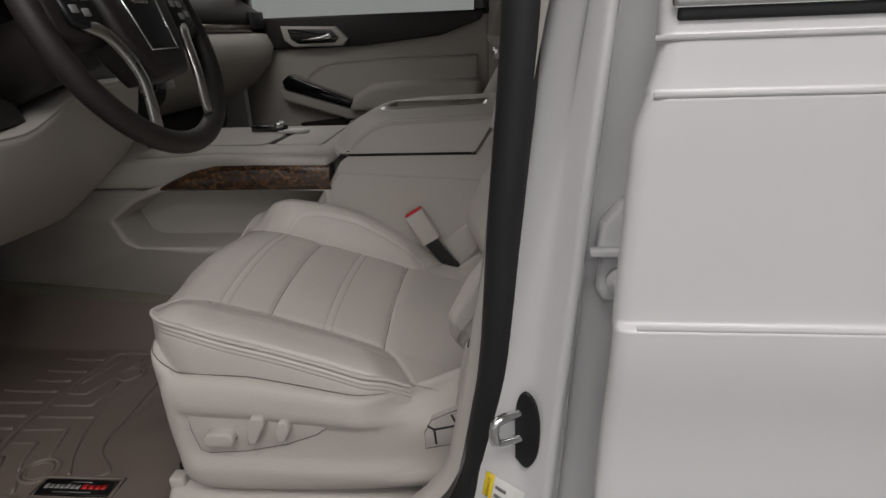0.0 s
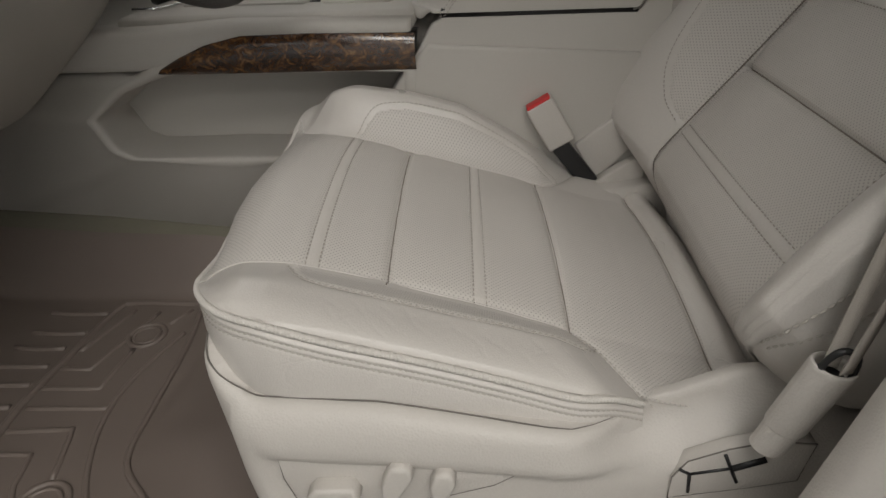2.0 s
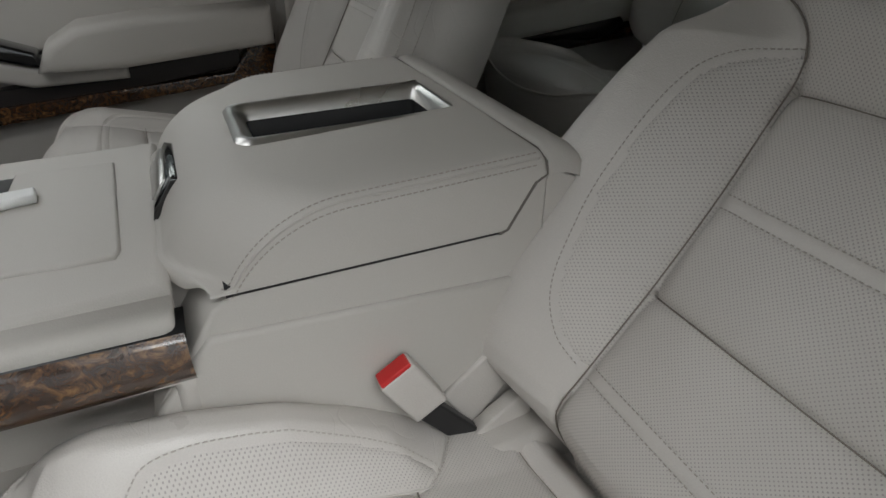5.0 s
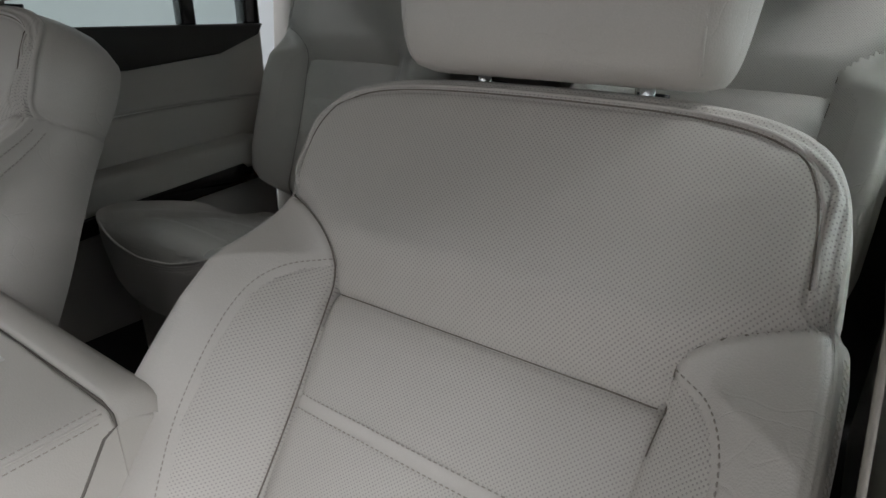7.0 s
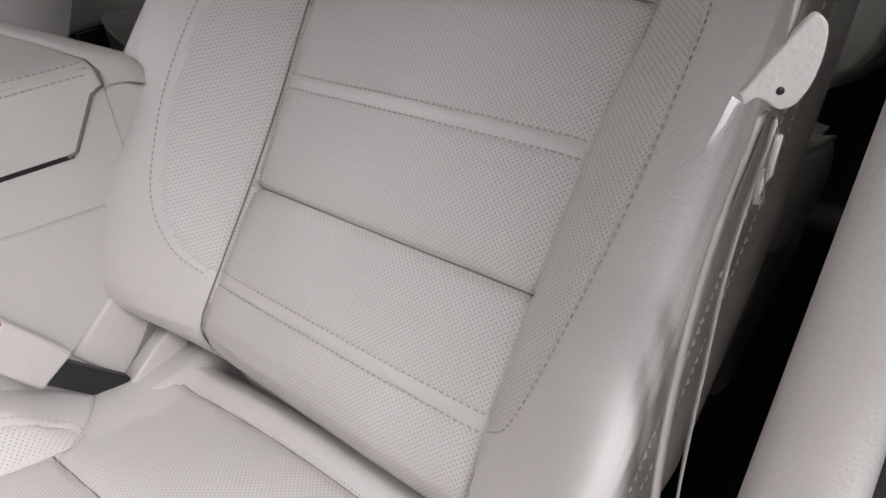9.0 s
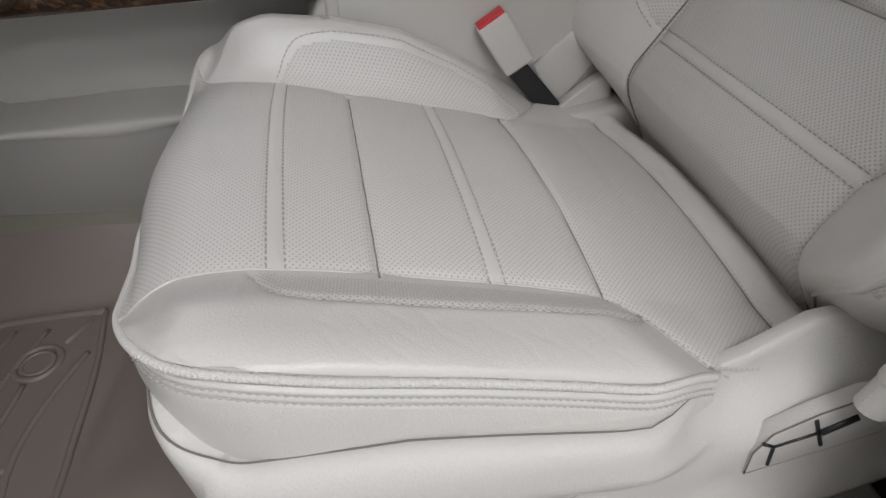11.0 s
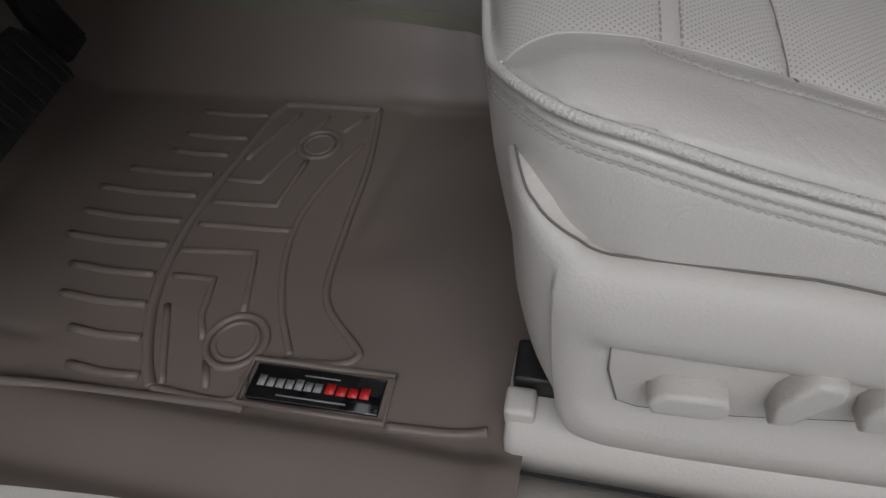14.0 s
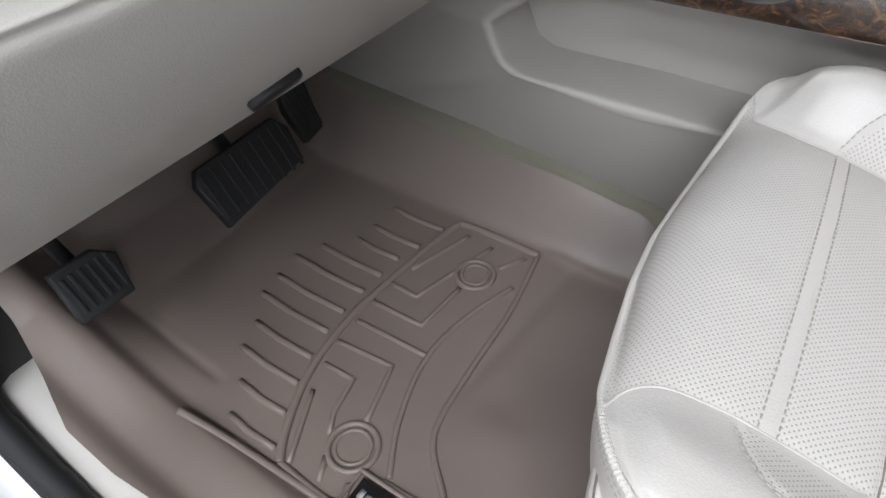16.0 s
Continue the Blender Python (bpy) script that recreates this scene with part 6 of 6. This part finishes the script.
# ---- passenger side doors ----
def far_door(name, label, x0, x1, rear):
    d = thing(name, label, "car door")
    belt_z = 1.395 if rear else 1.34
    part("door_shell", box(x0, x1, 2.0, 2.06, 0.62, belt_z - 0.01, 0.012), M_SOFT, d, "beige door panel")
    part("upper_trim", prism([(x0 + 0.02, belt_z), (x1 - 0.01, belt_z), (x1 - 0.03, belt_z - 0.03), (x1 - 0.16, belt_z - 0.075), (x0 + 0.45, belt_z - 0.10), (x0 + 0.02, belt_z - 0.105)], "y", 1.975, 2.03, 0.008, 2), M_DARK, d, "dark upper door trim")
    part("panel_seam", tube(smooth_line([(x0 + 0.22, 1.975, 1.08), (x0 + 0.24, 1.975, 1.14), (x0 + 0.32, 1.975, 1.185), (x0 + 0.50, 1.975, 1.20), (x1 - 0.05, 1.975, 1.205)], 40), 0.003, 6), M_SOFT, d)
    part("middle_pad", prism([(x0 + 0.22, 1.06), (x0 + 0.24, 1.14), (x0 + 0.32, 1.183), (x0 + 0.50, 1.197), (x1 - 0.04, 1.20), (x1 - 0.04, 1.06)], "y", 1.978, 2.01, 0.010, 3), M_SOFT, d, "padded middle panel")
    if rear:
        part("armrest", prism([(x0 + 0.12, 1.05), (x0 + 0.30, 1.075), (x1 - 0.12, 1.10), (x1 - 0.08, 1.08), (x1 - 0.10, 1.02), (x0 + 0.40, 1.0), (x0 + 0.2, 0.98)], "y", 1.90, 2.01, 0.02, 3), M_SOFT, d, "padded armrest")
        part("pull_pocket", prism([(x0 + 0.2, 0.985), (x1 - 0.19, 1.035), (x1 - 0.17, 1.015), (x1 - 0.22, 0.985), (x0 + 0.22, 0.945)], "y", 1.895, 2.004, 0.004, 2), M_GLOSS, d)
    else:
        part("armrest", prism([(x0 + 0.40, 1.035), (x0 + 0.425, 1.085), (x0 + 0.48, 1.115), (x0 + 0.60, 1.125), (x1 - 0.03, 1.125), (x1 - 0.03, 1.05), (x0 + 0.55, 1.03)], "y", 1.885, 2.01, 0.02, 3), M_SOFT, d, "padded armrest")
        part("switch_strip", prism([(x0 + 0.165, 1.135), (x0 + 0.19, 1.155), (x0 + 0.40, 1.068), (x0 + 0.415, 1.036), (x0 + 0.17, 1.11)], "y", 1.925, 2.0, 0.006, 2), M_GLOSS, d, "gloss black window switch strip")
        part("switch_ledge", prism([(x0 + 0.15, 1.112), (x0 + 0.40, 1.036), (x0 + 0.55, 1.030), (x0 + 0.55, 1.0), (x0 + 0.38, 1.0), (x0 + 0.16, 1.07)], "y", 1.935, 2.0, 0.010, 3), M_SOFT, d)
        # dark brown strip that paints the shade below the armrest
        part("pull_pocket", prism([(x0 + 0.2, 0.985), (x1 - 0.10, 1.035), (x1 - 0.10, 0.995), (x0 + 0.22, 0.935)], "y", 1.965, 2.004, 0.004, 2), M_DARK, d)
    part("wood_strip", prism([(x0 + 0.1, 0.955), (x1 - 0.12, 0.985), (x1 - 0.06, 1.06), (x1 - 0.02, 1.06), (x1 - 0.02, 0.97), (x0 + 0.1, 0.915)], "y", 1.955, 2.002, 0.006, 3), M_WOOD, d, "burl wood strip")
    hx = x0 + 0.11
    bz = part("handle_bezel", prism([(hx + 0.06, 1.312), (hx + 0.25, 1.305), (hx + 0.29, 1.265), (hx + 0.27, 1.243), (hx + 0.10, 1.243), (hx + 0.07, 1.265)], "y", 1.955, 1.985, 0.006, 2), M_SOFT, d, "handle bezel")
    part("handle_cup", prism([(hx + 0.085, 1.302), (hx + 0.235, 1.297), (hx + 0.262, 1.268), (hx + 0.245, 1.254), (hx + 0.12, 1.254), (hx + 0.095, 1.268)], "y", 1.952, 1.96, 0.003, 2), M_GLOSS, bz)
    part("handle_lever", prism([(hx + 0.13, 1.266), (hx + 0.20, 1.274), (hx + 0.235, 1.285), (hx + 0.240, 1.268), (hx + 0.20, 1.262)], "y", 1.935, 1.955, 0.004, 2), M_CHROME, bz, "chrome release lever")
    part("window_frame", merge([box(x0, x1, 2.0, 2.05, 1.68, 1.74, 0.006), box(x0, x0 + 0.05, 2.0, 2.05, belt_z - 0.012, 1.70, 0.006), box(x1 - 0.05, x1, 2.0, 2.05, belt_z - 0.012, 1.70, 0.006)]), M_GLOSS, d, "black window frame")
    part("pane", box(x0 + 0.04, x1 - 0.04, 2.02, 2.024, belt_z - 0.02, 1.69), M_TINT if rear else M_GLASS, d).visible_shadow = rear
    return d


far_door("front_door", "beige front passenger door with dark upper trim", -0.86, 0.015, False)
rdr = far_door("rear_passenger_door", "shaded beige rear passenger door", 0.21, 1.08, True)
part("window_divider", box(0.83, 0.87, 1.995, 2.03, 1.385, 1.70, 0.004), M_GLOSS, rdr)
link("pillar_right", prism([(-0.02, 0.62), (0.25, 0.62), (0.30, 1.74), (0.02, 1.74)], "y", 2.004, 2.07, 0.01, 2), M_SOFT)["kind"] = "structure"
link("pillar_right_trim", prism([(0.03, 0.64), (0.20, 0.64), (0.24, 1.74), (0.05, 1.74)], "y", 1.93, 2.003, 0.012, 2), M_SOFT)["kind"] = "structure"
link("pillar_right_rear", prism([(1.09, 0.62), (1.45, 0.62), (1.50, 1.74), (1.20, 1.74)], "y", 1.96, 2.05, 0.01, 2), M_SOFT)["kind"] = "structure"

pb = thing("seat_belt", "beige passenger seat belt on the far pillar", "seat belt")
part("webbing", ribbon(smooth_line([(0.13, 1.915, 1.62), (0.077, 1.905, 1.37), (0.050, 1.90, 1.26), (0.040, 1.898, 1.19), (0.036, 1.90, 1.00)], 40), (1.0, 0.0, -0.2), 0.046), M_BELT, pb)
ptg = part("latch_tongue", prism([(0.012, 1.262), (0.078, 1.252), (0.074, 1.228), (0.060, 1.222), (0.034, 1.224), (0.014, 1.240)], "y", 1.884, 1.897, 0.004, 2), M_PLASTIC, pb, "beige latch tongue cover")
part("latch_plate", prism([(0.030, 1.224), (0.058, 1.222), (0.054, 1.186), (0.030, 1.188)], "y", 1.889, 1.892, 0.0006, 1), M_CHROME, ptg, "chrome latch plate")

# ---- cabin closure ----
def struct(name, bm, m):
    ob = link(name, bm, m, smooth=False)
    ob["kind"] = "structure"
    return ob


# closure boxes added to keep hall light out of rear cabin and footwell
struct("roof", box(-0.42, 3.2, 0.40, 1.97, 1.74, 1.80, 0.02), M_HEADLINER)
struct("cabin_rear", box(3.15, 3.2, 0.33, 2.05, 0.6, 1.74), M_HEADLINER)
struct("cabin_side_right", box(1.5, 3.2, 2.0, 2.05, 0.6, 1.74), M_SOFT)
# unseen solid side, closed up to the roof to block light
struct("cabin_side_left", box(1.17, 3.2, 0.30, 0.35, 0.6, 1.74), M_SOFT)
struct("roof_rail_left", box(-0.3, 3.2, 0.36, 0.42, 1.68, 1.78, 0.01), M_SOFT)
struct("cowl_left", box(-1.55, -1.0, 0.29, 0.343, 0.45, 1.36), M_PAINT)
struct("cowl_right", box(-1.55, -0.87, 2.0, 2.06, 0.45, 1.36), M_PAINT)
struct("cowl_front", box(-1.60, -1.5, 0.29, 2.06, 0.45, 1.40), M_DARK)
struct("cowl_top", box(-1.55, -1.15, 0.343, 2.0, 1.36, 1.42), M_DARK)
struct("a_pillar_right", prism([(-1.15, 1.30), (-1.05, 1.30), (-0.22, 1.76), (-0.32, 1.78)], "y", 1.95, 2.03), M_SOFT)

# the driver's own door, unseen, swung open ahead of the opening; added to shade the footwell
OPEN = Matrix.Translation((-1.09, 0.29, 0)) @ pose(0, 0, 0, 0, 0, -112)
od = thing("driver_door", "unseen open white driver's door with beige inner panel", "car door")
part("outer_skin", moved(box(0.0, 1.0, -0.09, -0.05, 0.50, 1.29, 0.02, 3), OPEN), M_PAINT, od)
part("inner_panel", moved(box(0.03, 0.98, -0.049, 0.02, 0.52, 1.27, 0.02, 3), OPEN), M_SOFT, od, "beige inner panel")
part("window_frame", moved(merge([box(0.93, 0.99, -0.06, -0.02, 1.28, 1.70, 0.006), box(0.30, 0.99, -0.06, -0.02, 1.66, 1.71, 0.006)]), OPEN), M_GLOSS, od, "black window frame")
